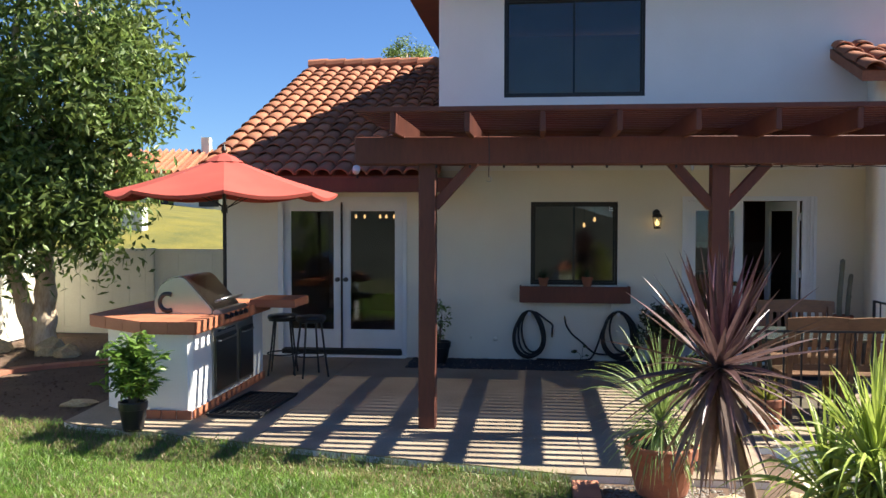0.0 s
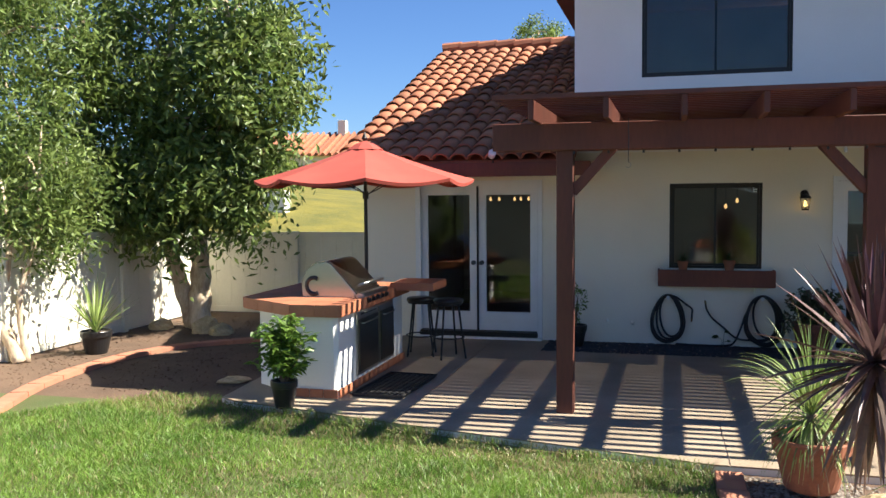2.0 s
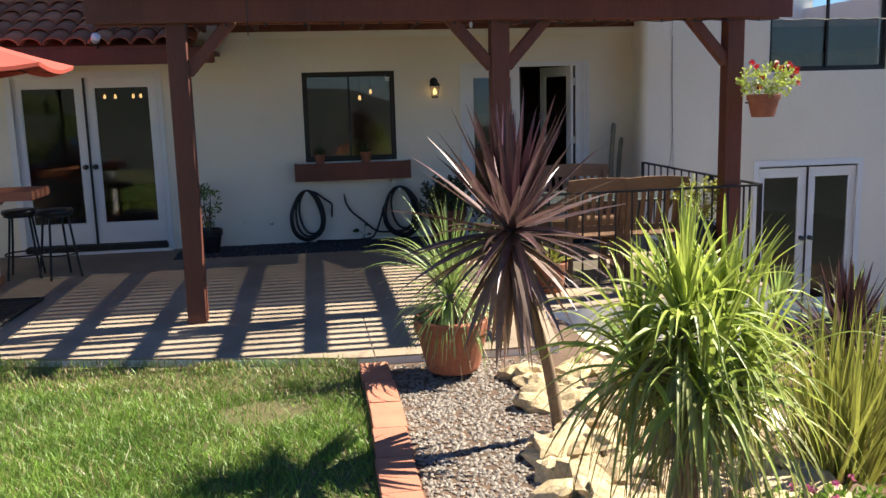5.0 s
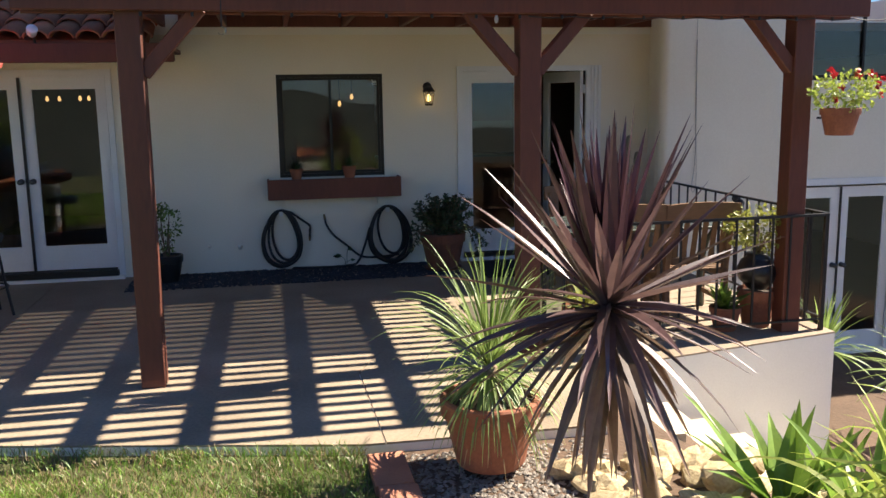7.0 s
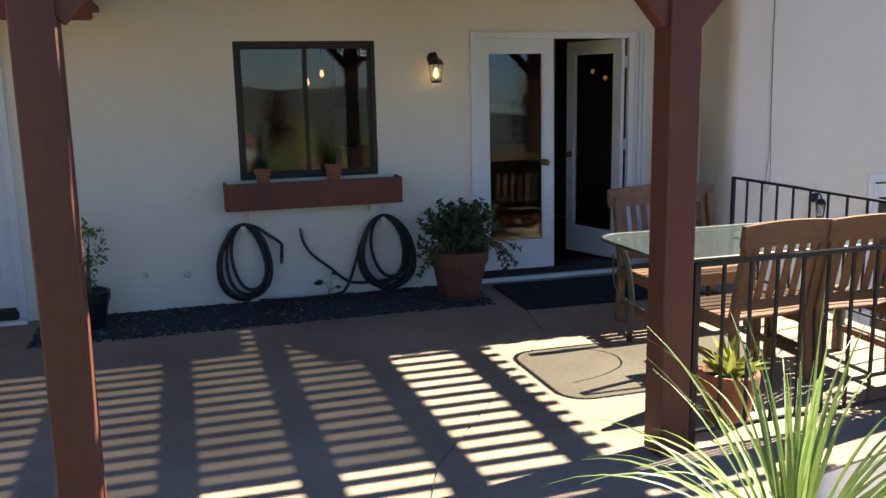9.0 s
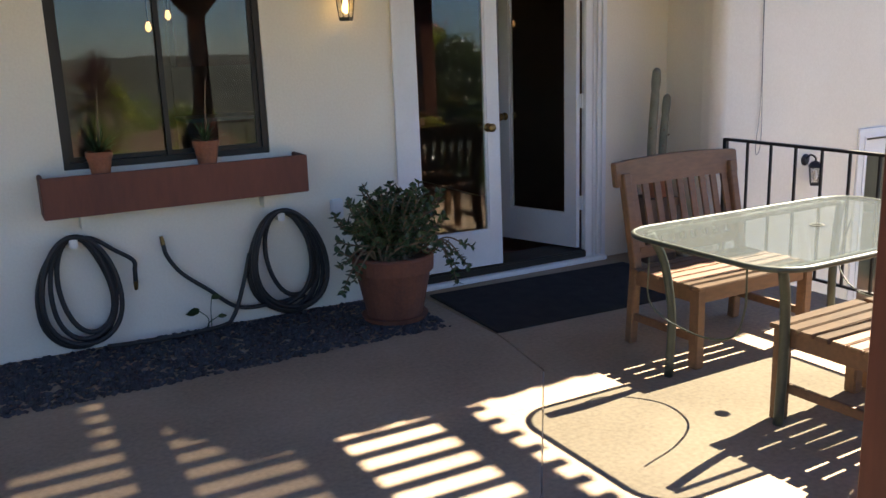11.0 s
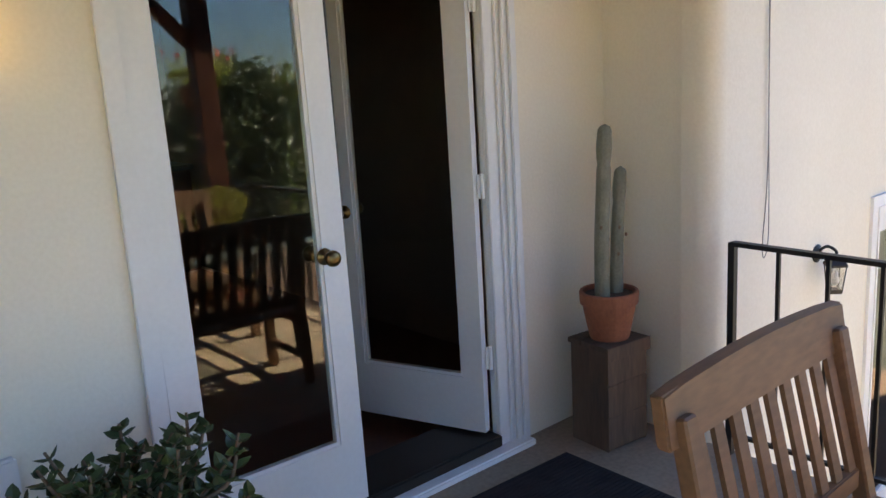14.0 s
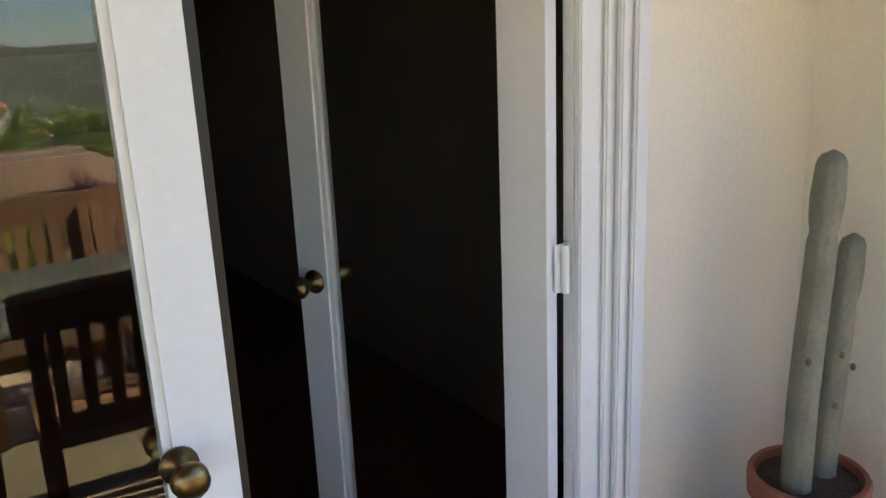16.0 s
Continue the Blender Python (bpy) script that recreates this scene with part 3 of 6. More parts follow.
leaf.children[1].matrix_basis = pose(0, 0, 1.17, -1.1) @ pose(0, 0, -1.17)
part("door_stop", box(2.712, 2.735, 0.0, 0.035, 0.10, 2.10), DARK_FRAME, d2, "dark weather strip")
leaf = door_leaf(-0.70, 0.0, 0.10, 2.10, d2, -0.645, knob_mat=BRASS)
leaf.matrix_basis = pose(3.405, 0.02, 0, 0, 0, -71)
for z in (0.43, 1.165, 1.90):
    part("hinge", tube([(3.428, 0.006, z - 0.05), (3.428, 0.006, z + 0.05)], 0.009, 8), WHITE_PAINT, d2)
    part("hinge_plate", box(3.408, 3.446, 0.012, 0.016, z - 0.05, z + 0.05), WHITE_PAINT, d2)
part("threshold", box(2.013, 3.443, -0.035, 0.25, 0.032, 0.085, 0.008), DARK_FRAME, d2, "dark metal threshold")
part("sill", box(1.96, 3.60, -0.085, 0.0, 0.0, 0.032, 0.008), STUCCO_W, d2, "pale worn door sill")


def sliding_window(name, x0, x1, z0, z1, y, label, frame_mat=DARK_FRAME, t=0.035):
    wn_ = thing(name, 0, y, 0, label, "window", kind="structure")
    part("window_frame", wall_xz(x0, x1, z0, z1, 0.0, 0.09, [(x0 + t, x1 - t, z0 + t, z1 - t)]), frame_mat, wn_)
    xm = (x0 + x1) / 2
    for a, b, yy in ((x0 + t, xm + 0.015, 0.055), (xm - 0.015, x1 - t, 0.030)):
        sash = part("sash", wall_xz(a, b, z0 + t, z1 - t, yy - 0.011, yy + 0.011, [(a + 0.026, b - 0.026, z0 + t + 0.026, z1 - t - 0.026)]), frame_mat, wn_)
        pane("pane", a + 0.026, b - 0.026, yy, z0 + t + 0.026, z1 - t - 0.026, sash)
    return wn_


w1 = sliding_window("window_1", *WIN, WALL + 0.015, "dark framed sliding window over the flower box")
part("sticker", box(1.02, 1.08, 0.024, 0.0255, 1.97, 2.05), WHITE_PAINT, w1, "small white alarm sticker with grey bars")
part("sticker_bar", box(1.03, 1.07, 0.022, 0.0235, 1.985, 1.995), DARK_STEEL, w1)
part("sticker_bar", box(1.03, 1.07, 0.022, 0.0235, 2.015, 2.03), DARK_STEEL, w1)
sliding_window("window_2", *UWIN, WALL + 0.02, "dark framed sliding window of the upper storey")
sliding_window("window_3", *RWIN, 10.47, "dark framed window in the right wing")
d3 = thing("door_3", 0, 10.45, 0, "white glazed double doors at the lower level", "door", kind="structure")
door_frame(d3, RDOOR[0], RDOOR[1], -1.2, RDOOR[3])
for x0, x1, k in ((5.62, 6.30, 6.25), (6.315, 6.99, 6.37)):
    o = door_leaf(x0, x1, 0.02, 1.95, d3, k, low=0.2)
    o.matrix_basis = pose(0, 0.045, -1.2)
part("astragal", box(6.30, 6.315, 0.0, 0.024, -1.18, 0.75), DARK_FRAME, d3)
part("sill", box(5.54, 7.07, -0.1, 0.1, -1.25, -1.19, 0.01), STUCCO_W, d3)

# ---- inside the rooms, seen dimly through the glass ----
for x, y, g in ((-2.95, 14.0, 1), (-2.82, 14.1, 1), (-2.52, 13.9, 1), (-2.44, 14.05, 1), (-2.30, 14.0, 1), (0.77, 12.5, 2), (0.93, 12.6, 2)):
    z = 1.88 if g == 1 else (1.76 if x < 0.8 else 1.84)
    p_ = thing("pendant_lamp", x, y, z, "small lit pendant lamp in the dim room", "lamp", "indoor pendant lamps")
    part("cord", tube([(0, 0, 0.05), (0, 0, 2.55 - z)], 0.004, 6), BLACK_IRON, p_)
    part("bulb", lathe([(0.005, -0.02), (0.022, 0.0), (0.020, 0.02), (0.010, 0.05)], 10), BULB_GLOW, p_, "warm glowing bulb", True)
cab = thing("kitchen_cabinet", 3.2, 15.4, 0, "dark cherry kitchen cabinets with a tiled splashback, dimness put into its colour", "cabinet")
part("body", box(-1.6, 1.0, 0, 0.55, 0.02, 0.88, 0.01), CHERRY, cab)
part("worktop", box(-1.62, 1.02, -0.03, 0.55, 0.88, 0.92, 0.008), DARK_STEEL, cab)
part("wall_unit", box(-1.6, 1.0, 0.25, 0.55, 1.45, 2.2, 0.01), CHERRY, cab)
# Splashback shares the rooms' darkened paint to look unlit.
part("splashback", box(-1.6, 1.0, 0.56, 0.58, 0.92, 1.45), ROOM_DIMMED, cab)

# ---- flower box, hoses and wall things ----
fb = thing("flower_box", 0.57, WALL, 0.78, "red-brown stained timber flower box under the window", "planter box")
for nm, b in (("front_board", (-0.71, 0.71, -0.215, -0.195, 0, 0.215)), ("end_board", (-0.71, -0.69, -0.195, 0, 0, 0.215)), ("end_board", (0.69, 0.71, -0.195, 0, 0, 0.215)),
              ("base_board", (-0.69, 0.69, -0.195, 0, 0.0, 0.02)), ("soil", (-0.69, 0.69, -0.195, 0, 0.02, 0.19))):
    part(nm, box(*b, 0.004 if nm != "soil" else 0), SOIL if nm == "soil" else REDWOOD, fb)
for x in (-0.5, 0.5):
    part("bracket", box(x - 0.03, x + 0.03, -0.10, 0, -0.09, 0.0, 0.005), STUCCO, fb)


def clay_pot(name, x, y, z, r, h, label, material=TERRACOTTA, group="", soil=True, cat="pot"):
    t = thing(name, x, y, z, label, cat, group)
    part("pot", lathe([(r * 0.66, 0), (r * 0.70, h * 0.05), (r * 0.93, h * 0.74), (r * 1.0, h * 0.75), (r * 1.02, h * 0.97), (r * 0.99, h), (r * 0.90, h), (r * 0.87, h * 0.9)], 28), material, t, smooth=False)
    if soil:
        part("soil", lathe([(r * 0.86, h * 0.86), (r * 0.86, h * 0.91)], 20), SOIL, t)
    return t


for x, r, h in ((0.17, 0.068, 0.13), (0.735, 0.072, 0.145)):
    p_ = clay_pot("potted_cactus", x, WALL - 0.10, 0.97, r, h, "small terracotta pot with a spiky succulent on the flower box", group="pots on the flower box", cat="potted plant")
    lv = Leaves()
    for i in range(46):
        a, e = random.uniform(0, 6.28), random.uniform(0.2, 1.4)
        lv.blade((0, 0, h * 0.9), (math.cos(a) * math.cos(e), math.sin(a) * math.cos(e), math.sin(e)), random.uniform(0.08, 0.17), 0.012, 0.5, 3)
    lv.make("leaves", LEAF_JADE, p_)
    part("stem", tube([(0.01, 0, h * 0.9), (0.015, 0.01, h + 0.16), (0.03, 0.0, h + 0.33)], [0.006, 0.005, 0.003], 5), STEM, p_)


def hose(x, z, loops, runs, label):
    """Coils hung from a hook: loops of (half width, half height, sideways lean), and loose runs."""
    t = thing("garden_hose", x, WALL, z, label, "hose", "garden hoses on the wall")
    part("hook", box(-0.022, 0.022, -0.10, 0, -0.045, 0.015, 0.008), WHITE_PAINT, t, "white wall hook")
    for k, (rx, rz, lean) in enumerate(loops):
        pts = []
        for i in range(41):
            a = math.pi / 2 + i / 40 * 2 * math.pi
            low = (1 - math.sin(a)) / 2
            pts.append((math.cos(a) * rx * (0.80 + 0.30 * low) + lean * low + 0.004 * math.sin(3 * a + k), -0.03 - 0.015 * k + 0.008 * math.sin(a * 2 + k), 0.004 * k - rz + math.sin(a) * rz))
        part("loop", tube(pts, 0.014, 8, caps=False), RUBBER, t, smooth=True)
    for run in runs:
        part("tail", tube(run, 0.0125, 8), RUBBER, t, smooth=True)
    end, before = Vector(runs[0][-1]), Vector(runs[0][-3])
    part("nozzle", tube([end, end + (end - before).normalized() * 0.05], [0.015, 0.010], 8), BRASS, t, "brass coupling")
    return t


def curve(ctrl, n=20):
    """A smooth line through control points (Catmull-Rom)."""
    c = [Vector(p) for p in ctrl]
    c = [c[0] * 2 - c[1], *c, c[-1] * 2 - c[-2]]
    out = []
    for i in range(1, len(c) - 2):
        for k in range(n):
            u = k / n
            a, b, d, e = c[i - 1], c[i], c[i + 1], c[i + 2]
            out.append(0.5 * (2 * b + (d - a) * u + (2 * a - 5 * b + 4 * d - e) * u * u + (3 * b - a - 3 * d + e) * u ** 3))
    return out + [c[-2]]


hose(-0.01, 0.64, [(0.205, 0.305, -0.02), (0.195, 0.302, -0.005), (0.20, 0.298, -0.03), (0.135, 0.268, 0.055), (0.165, 0.285, 0.02), (0.21, 0.300, 0.012)],
     [curve([(-0.02, -0.06, 0.0), (0.09, -0.07, -0.005), (0.20, -0.06, -0.085), (0.295, -0.05, -0.16), (0.298, -0.05, -0.22), (0.296, -0.05, -0.28)], 8)], "black coiled garden hose hung on a wall hook")
hose(1.14, 0.645, [(0.225, 0.305, 0.02), (0.235, 0.312, 0.045), (0.215, 0.30, 0.015), (0.15, 0.262, 0.07), (0.185, 0.285, -0.02), (0.24, 0.308, 0.05), (0.23, 0.30, 0.06)],
     [curve([(0.12, -0.06, -0.53), (-0.10, -0.07, -0.545), (-0.30, -0.06, -0.53), (-0.46, -0.05, -0.40), (-0.60, -0.05, -0.28), (-0.67, -0.05, -0.17), (-0.685, -0.05, -0.10)], 8),
      curve([(-0.20, -0.05, -0.22), (-0.255, -0.06, -0.40), (-0.33, -0.08, -0.57), (-0.42, -0.11, -0.615), (-0.75, -0.14, -0.618), (-1.05, -0.12, -0.612)], 8)], "black garden hose coil with a loose end across the wall")


def wall_lamp(x, y, z, lit, label, size=1.0):
    t = thing("wall_lamp", x, y, z, label, "lamp")
    t.scale = (size, size, size)
    part("back_plate", lathe([(0.055, 0), (0.055, 0.008), (0.03, 0.02)], 18), BLACK_IRON, t).matrix_basis = pose(0, 0, 0.06, 90)
    part("arm", tube(curve([(0, -0.01, 0.07), (0, -0.06, 0.11), (0, -0.115, 0.09), (0, -0.115, 0.06)], 6), 0.009, 8), BLACK_IRON, t, smooth=True)
    part("cap", lathe([(0.075, 0.0), (0.075, 0.012), (0.045, 0.05), (0.012, 0.062)], 4, 0, -0.115), BLACK_IRON, t)
    part("base", lathe([(0.045, -0.165), (0.05, -0.15), (0.05, -0.142)], 4, 0, -0.115), BLACK_IRON, t)
    g = part("lamp_glass", lathe([(0.043, -0.142), (0.060, 0.0)], 4, 0, -0.115), LANTERN, t, "clear glass lantern panes")
    g.visible_shadow = False
    part("bulb", lathe([(0.006, -0.12), (0.022, -0.105), (0.026, -0.085), (0.018, -0.055), (0.012, -0.03)], 12, 0, -0.115), LAMP_GLOW if lit else WHITE_PAINT, t, "small candle bulb", True)
    for k in range(4):
        a = k * math.pi / 2
        part("glazing_bar", tube([(0.047 * math.cos(a), -0.115 + 0.047 * math.sin(a), -0.145), (0.066 * math.cos(a), -0.115 + 0.066 * math.sin(a), 0.0)], 0.004, 5), BLACK_IRON, t)
    return t


wd = thing("weed", 0.66, WALL - 0.05, 0.0, "small broad-leaved weed growing at the wall foot", "weed")
wl = Leaves()
for a, b, ln in (((0.0, 0.0), (-0.05, 0.13), 0.085), ((0.02, 0.0), (0.03, 0.20), 0.06), ((0.0, 0.0), (0.06, 0.08), 0.05)):
    part("stem", tube(curve([(a[0], 0, 0), (a[0], -0.015, b[1] * 0.6), (b[0], -0.02, b[1])], 5), 0.003, 5), LEAF_JADE, wd)
    wl.blade((b[0], -0.02, b[1]), (math.copysign(1, b[0]), -0.25, 0.12), ln, ln * 0.7, 0.5, 5, 0, 0.2, up=(0, 1, 0.3))
wl.make("leaves", LEAF_JADE, wd)
wall_lamp(1.62, WALL, 1.89, True, "black lantern wall lamp glowing warm beside the door", 0.9)
wall_lamp(4.98, 10.45, 0.62, False, "black lantern wall lamp on the white wing wall, unlit", 0.8)
for x, z, s in ((-0.78, 0.29, 0.022), (-0.46, 0.27, 0.03)):
    v = lathe([(s, 0), (s, 0.012), (s * 0.6, 0.02), (s * 0.5, 0.045)], 14)
    tagged(part("wall_pipe_stub", v, STUCCO, smooth=True), "small painted pipe stub low on the wall", "pipe stub", "pipe stubs").matrix_basis = pose(x, WALL + 0.002, z, 90)
soc = thing("wall_socket", 1.52, WALL, 0.62, "white weatherproof socket cover on the wall", "socket")
part("cover", box(-0.04, 0.04, -0.035, 0, -0.06, 0.06, 0.008), WHITE_PAINT, soc)
fl = thing("floodlight", -2.18, 10.42, 2.40, "small white floodlight on the eave gutter", "floodlight")
part("arm", tube([(0, 0, -0.02), (0, -0.06, 0.05)], 0.012, 8), DARK_STEEL, fl)
hd = part("lamp_head", lathe([(0.02, -0.06), (0.045, -0.02), (0.05, 0.05), (0.045, 0.055)], 14), WHITE_PAINT, fl, smooth=True)
hd.matrix_basis = pose(0, -0.09, 0.07, 60, 0, 20)
cable = curve([(4.46, 10.438, 3.5), (4.45, 10.438, 2.2), (4.47, 10.435, 1.2), (4.44, 10.435, 0.82), (4.465, 10.435, 0.76), (4.49, 10.435, 0.9), (4.47, 10.438, 1.5), (4.455, 10.439, 2.4)], 10)
CORD = mat("grey_cord", (0.22, 0.20, 0.18), rough=0.8)
tagged(part("hanging_cable", tube(cable, 0.0022, 6), CORD), "thin grey cord hanging in a loop down the wall", "cable")

# ---- string lights along the beam ----
sl = thing("string_lights", 1.4, 7.24, 2.36, "string of small clear bulbs hung along the pergola beam", "string lights")
wire = []
for i in range(121):
    x = -2.3 + i * 4.95 / 120
    wire.append((x, 0.047 * x, -0.012 - 0.012 * abs(math.sin(i * math.pi / 7.5))))
part("wire", tube(wire, 0.004, 5), BLACK_IRON, sl)
for i in range(17):
    x = -2.2 + i * 0.295
    part("bulb", lathe([(0.006, -0.075), (0.014, -0.06), (0.015, -0.045), (0.009, -0.025)], 8), FROST_BULB, sl)
    part("socket", lathe([(0.010, -0.03), (0.010, -0.005)], 8), BLACK_IRON, sl)
    for o in sl.children[-2:]:
        o.location = (x, 0.047 * x, -0.015)


# ---- grill island ----
isl = thing("grill_island", -3.1, 7.32, 0, "white stucco grill island with terracotta tile counter", "grill island")
part("base", slab([(-0.42, 0.0), (-0.04, -0.02), (0.0, 0.02), (-0.02, 2.14), (-1.05, 2.14), (-1.05, 0.45)], 0.0, 0.80), STUCCO_W, isl, "white stucco body")
for i in range(3):
    part("kerb_tile", box(-0.44 + i * 0.148, -0.44 + i * 0.148 + 0.143, -0.035, -0.022, 0.0, 0.085, 0.003), TILE_TRIM, isl)
for i in range(10):
    part("kerb_tile", box(0.004, 0.017, 0.0 + i * 0.213, 0.208 + i * 0.213, 0.0, 0.085, 0.003), TILE_TRIM, isl)
# counter laid with tiles: top pieces and edge pieces
CT = [(-0.46, -0.08), (0.06, -0.08), (0.06, 2.2), (-1.22, 2.2), (-1.22, 0.42)]


def clip_poly(poly, x0, x1, y0, y1):
    for axis, lim, keep in ((0, x0, 1), (0, x1, -1), (1, y0, 1), (1, y1, -1)):
        out = []
        for i, p in enumerate(poly):
            q = poly[(i + 1) % len(poly)]
            a, b = keep * (p[axis] - lim), keep * (q[axis] - lim)
            if a >= 0:
                out.append(p)
            if a * b < 0:
                u = a / (a - b)
                out.append((p[0] + (q[0] - p[0]) * u, p[1] + (q[1] - p[1]) * u))
        poly = out
        if not poly:
            return []
    return poly


def tiled_top(poly, z, size, parent, name="tile", thick=0.012, gap=0.003, material=TILE_TRIM):
    xs, ys = [p[0] for p in poly], [p[1] for p in poly]
    nx, ny = int((max(xs) - min(xs)) / size) + 1, int((max(ys) - min(ys)) / size) + 1
    for i in range(nx):
        for j in range(ny):
            x, y = min(xs) + i * size, min(ys) + j * size
            c = clip_poly(poly, x + gap, x + size - gap, y + gap, y + size - gap)
            if len(c) > 2:
                part(name, slab(c, z, z + thick), material, parent)


part("counter_bed", slab([(x * 0.995, y) for x, y in CT], 0.80, 0.905), TILE_TRIM, isl)
tiled_top(CT, 0.905, 0.30, isl)
for a, b in zip(CT, CT[1:] + CT[:1]):
    p, q = Vector((*a, 0.865)), Vector((*b, 0.865))
    n = max(1, round((q - p).length / 0.3))
    for k in range(n):
        part("edge_tile", bar(p.lerp(q, (k + 0.012) / n), p.lerp(q, (k + 0.988) / n), 0.018, 0.105), TILE_TRIM, isl)
part("bar_bed", box(0.0, 0.52, 1.62, 2.22, 0.88, 0.955, 0.004), TILE_TRIM, isl)
for i in range(2):
    for j in range(2):
        part("tile", box(0.005 + i * 0.26, 0.255 + i * 0.26, 1.625 + j * 0.3, 1.915 + j * 0.3, 0.955, 0.967, 0.003), TILE_TRIM, isl)
for y0, y1, nm in ((0.52, 1.12, "door"), (1.22, 1.66, "door")):
    part("door_frame", box(0.005, 0.018, y0 - 0.03, y1 + 0.03, 0.12, 0.78, 0.004), STEEL, isl, "stainless steel access door frame")
    d = part("access_door", box(0.018, 0.032, y0, y1, 0.15, 0.70, 0.006), STEEL_SHADED, isl, "steel access door, its shade put into a darker tone")
    part("handle", tube([(0.034, y0 + 0.06, 0.655), (0.060, y0 + 0.06, 0.655), (0.060, y1 - 0.06, 0.655), (0.034, y1 - 0.06, 0.655)], 0.009, 8), STEEL, d)
for k in range(4):
    part("vent_slot", box(0.019, 0.022, 0.60 + k * 0.13, 0.70 + k * 0.13, 0.735, 0.755), PLASTIC, isl)

gr = thing("gas_grill", -3.40, 8.30, 0.917, "stainless steel built-in gas grill with closed hood", "grill")
prof = [(-0.30, 0.0), (-0.31, 0.13), (-0.25, 0.25), (-0.15, 0.315), (-0.05, 0.325), (0.0, 0.30), (0.25, 0.04), (0.25, 0.0)]
for nm, y0, y1, m_, k in (("hood", -0.34, 0.34, STEEL, 1.0), ("end_cap", -0.365, -0.34, DARK_STEEL, 0.97), ("end_cap", 0.34, 0.365, DARK_STEEL, 0.97)):
    bm = bmesh.new()
    a = [bm.verts.new((x * k, y0, z * k)) for x, z in prof]
    b = [bm.verts.new((x * k, y1, z * k)) for x, z in prof]
    bm.faces.new(a), bm.faces.new(b[::-1])
    for i in range(len(prof)):
        j = (i + 1) % len(prof)
        bm.faces.new((a[i], b[i], b[j], a[j]))
    bmesh.ops.bevel(bm, geom=bm.edges[:], offset=0.008, segments=2, affect="EDGES")
    part(nm, bm, HOOD_STEEL if nm == "hood" else STEEL, gr)
cap = tube([(0.075 * math.cos(a), 0.075 * math.sin(a), 0.006) for a in (math.radians(60 + 20 * k) for k in range(13))], 0.02, 8)
part("side_slot", cap, PLASTIC, gr, "dark curved slot in the hood side").matrix_basis = pose(-0.17, -0.362, 0.10, 90)
part("control_panel", box(0.245, 0.33, -0.36, 0.36, -0.10, 0.035, 0.012), STEEL, gr)
part("firebox", box(-0.30, 0.24, -0.36, 0.36, -0.10, 0.0), DARK_STEEL, gr)
part("handle", tube([(0.24, -0.27, 0.10), (0.30, -0.27, 0.12), (0.30, 0.27, 0.12), (0.24, 0.27, 0.10)], 0.014, 10), STEEL, gr, smooth=True)
for k in range(5):
    kn = lathe([(0.028, 0), (0.028, 0.012), (0.020, 0.016), (0.019, 0.035)], 14)
    part("knob", kn, PLASTIC, gr, "black control knob").matrix_basis = pose(0.332, -0.26 + k * 0.13, -0.03, 0, 90, 0)
gr.scale = (1.1, 1.1, 1.15)
part("drip_rail", box(0.24, 0.36, -0.36, 0.36, -0.125, -0.105, 0.004), STEEL, gr)

# ---- umbrella ----
um = thing("patio_umbrella", -3.40, 9.0, 0, "red canvas market umbrella open over the grill", "umbrella")
part("pole", tube([(0, 0, 0.92), (0, 0, 2.62)], 0.021, 12), DARK_FRAME, um, "dark bronze pole")
part("finial", lathe([(0.02, 2.60), (0.035, 2.63), (0.015, 2.68), (0.004, 2.70)], 12), DARK_FRAME, um)
RU, ZU, ZT = 1.27, 2.15, 2.57
corner = [Vector((RU * math.cos(a), RU * math.sin(a), ZU)) for a in (math.radians(20 + 45 * k) for k in range(8))]
for k in range(8):
    a, b, top = corner[k], corner[(k + 1) % 8], Vector((0, 0, ZT))
    vs, fs, n = [], [], 8
    for i in range(n + 1):
        u = i / n
        for j in range(n + 1):
            w_ = j / n
            p = top.lerp(a.lerp(b, w_), 0.03 + 0.97 * u)
            p.z -= 0.10 * u * (1 - u) + 0.055 * math.sin(math.pi * w_) * u * u
            vs.append(p)
    for i in range(n):
        for j in range(n):
            q = i * (n + 1) + j
            fs.append((q, q + 1, q + n + 2, q + n + 1))
    raw("canopy_panel", vs, fs, CANVAS, um, smooth=True)
    hem = [a.lerp(b, j / 12) - Vector((0, 0, 0.055 * math.sin(math.pi * j / 12))) for j in range(13)]
    raw("hem", hem + [p * 0.992 - Vector((0, 0, 0.035 - p.z * 0.008)) for p in hem], [(j, j + 1, 14 + j, 13 + j) for j in range(12)], CANVAS, um)
    part("rib", tube([(0, 0, ZT - 0.035), a * 0.98 - Vector((0, 0, a.z * -0.02 + 0.03))], 0.008, 6), DARK_FRAME, um)
    part("strut", tube([(0.02, 0, 1.98), top.lerp(a, 0.5) - Vector((0, 0, 0.07))], 0.006, 6), DARK_FRAME, um)
part("runner", lathe([(0.035, 1.93), (0.035, 2.02)], 12), DARK_FRAME, um)
part("canopy_cap", lathe([(0.22, ZT - 0.075), (0.12, ZT - 0.01), (0.01, ZT + 0.03)], 8), CANVAS, um)

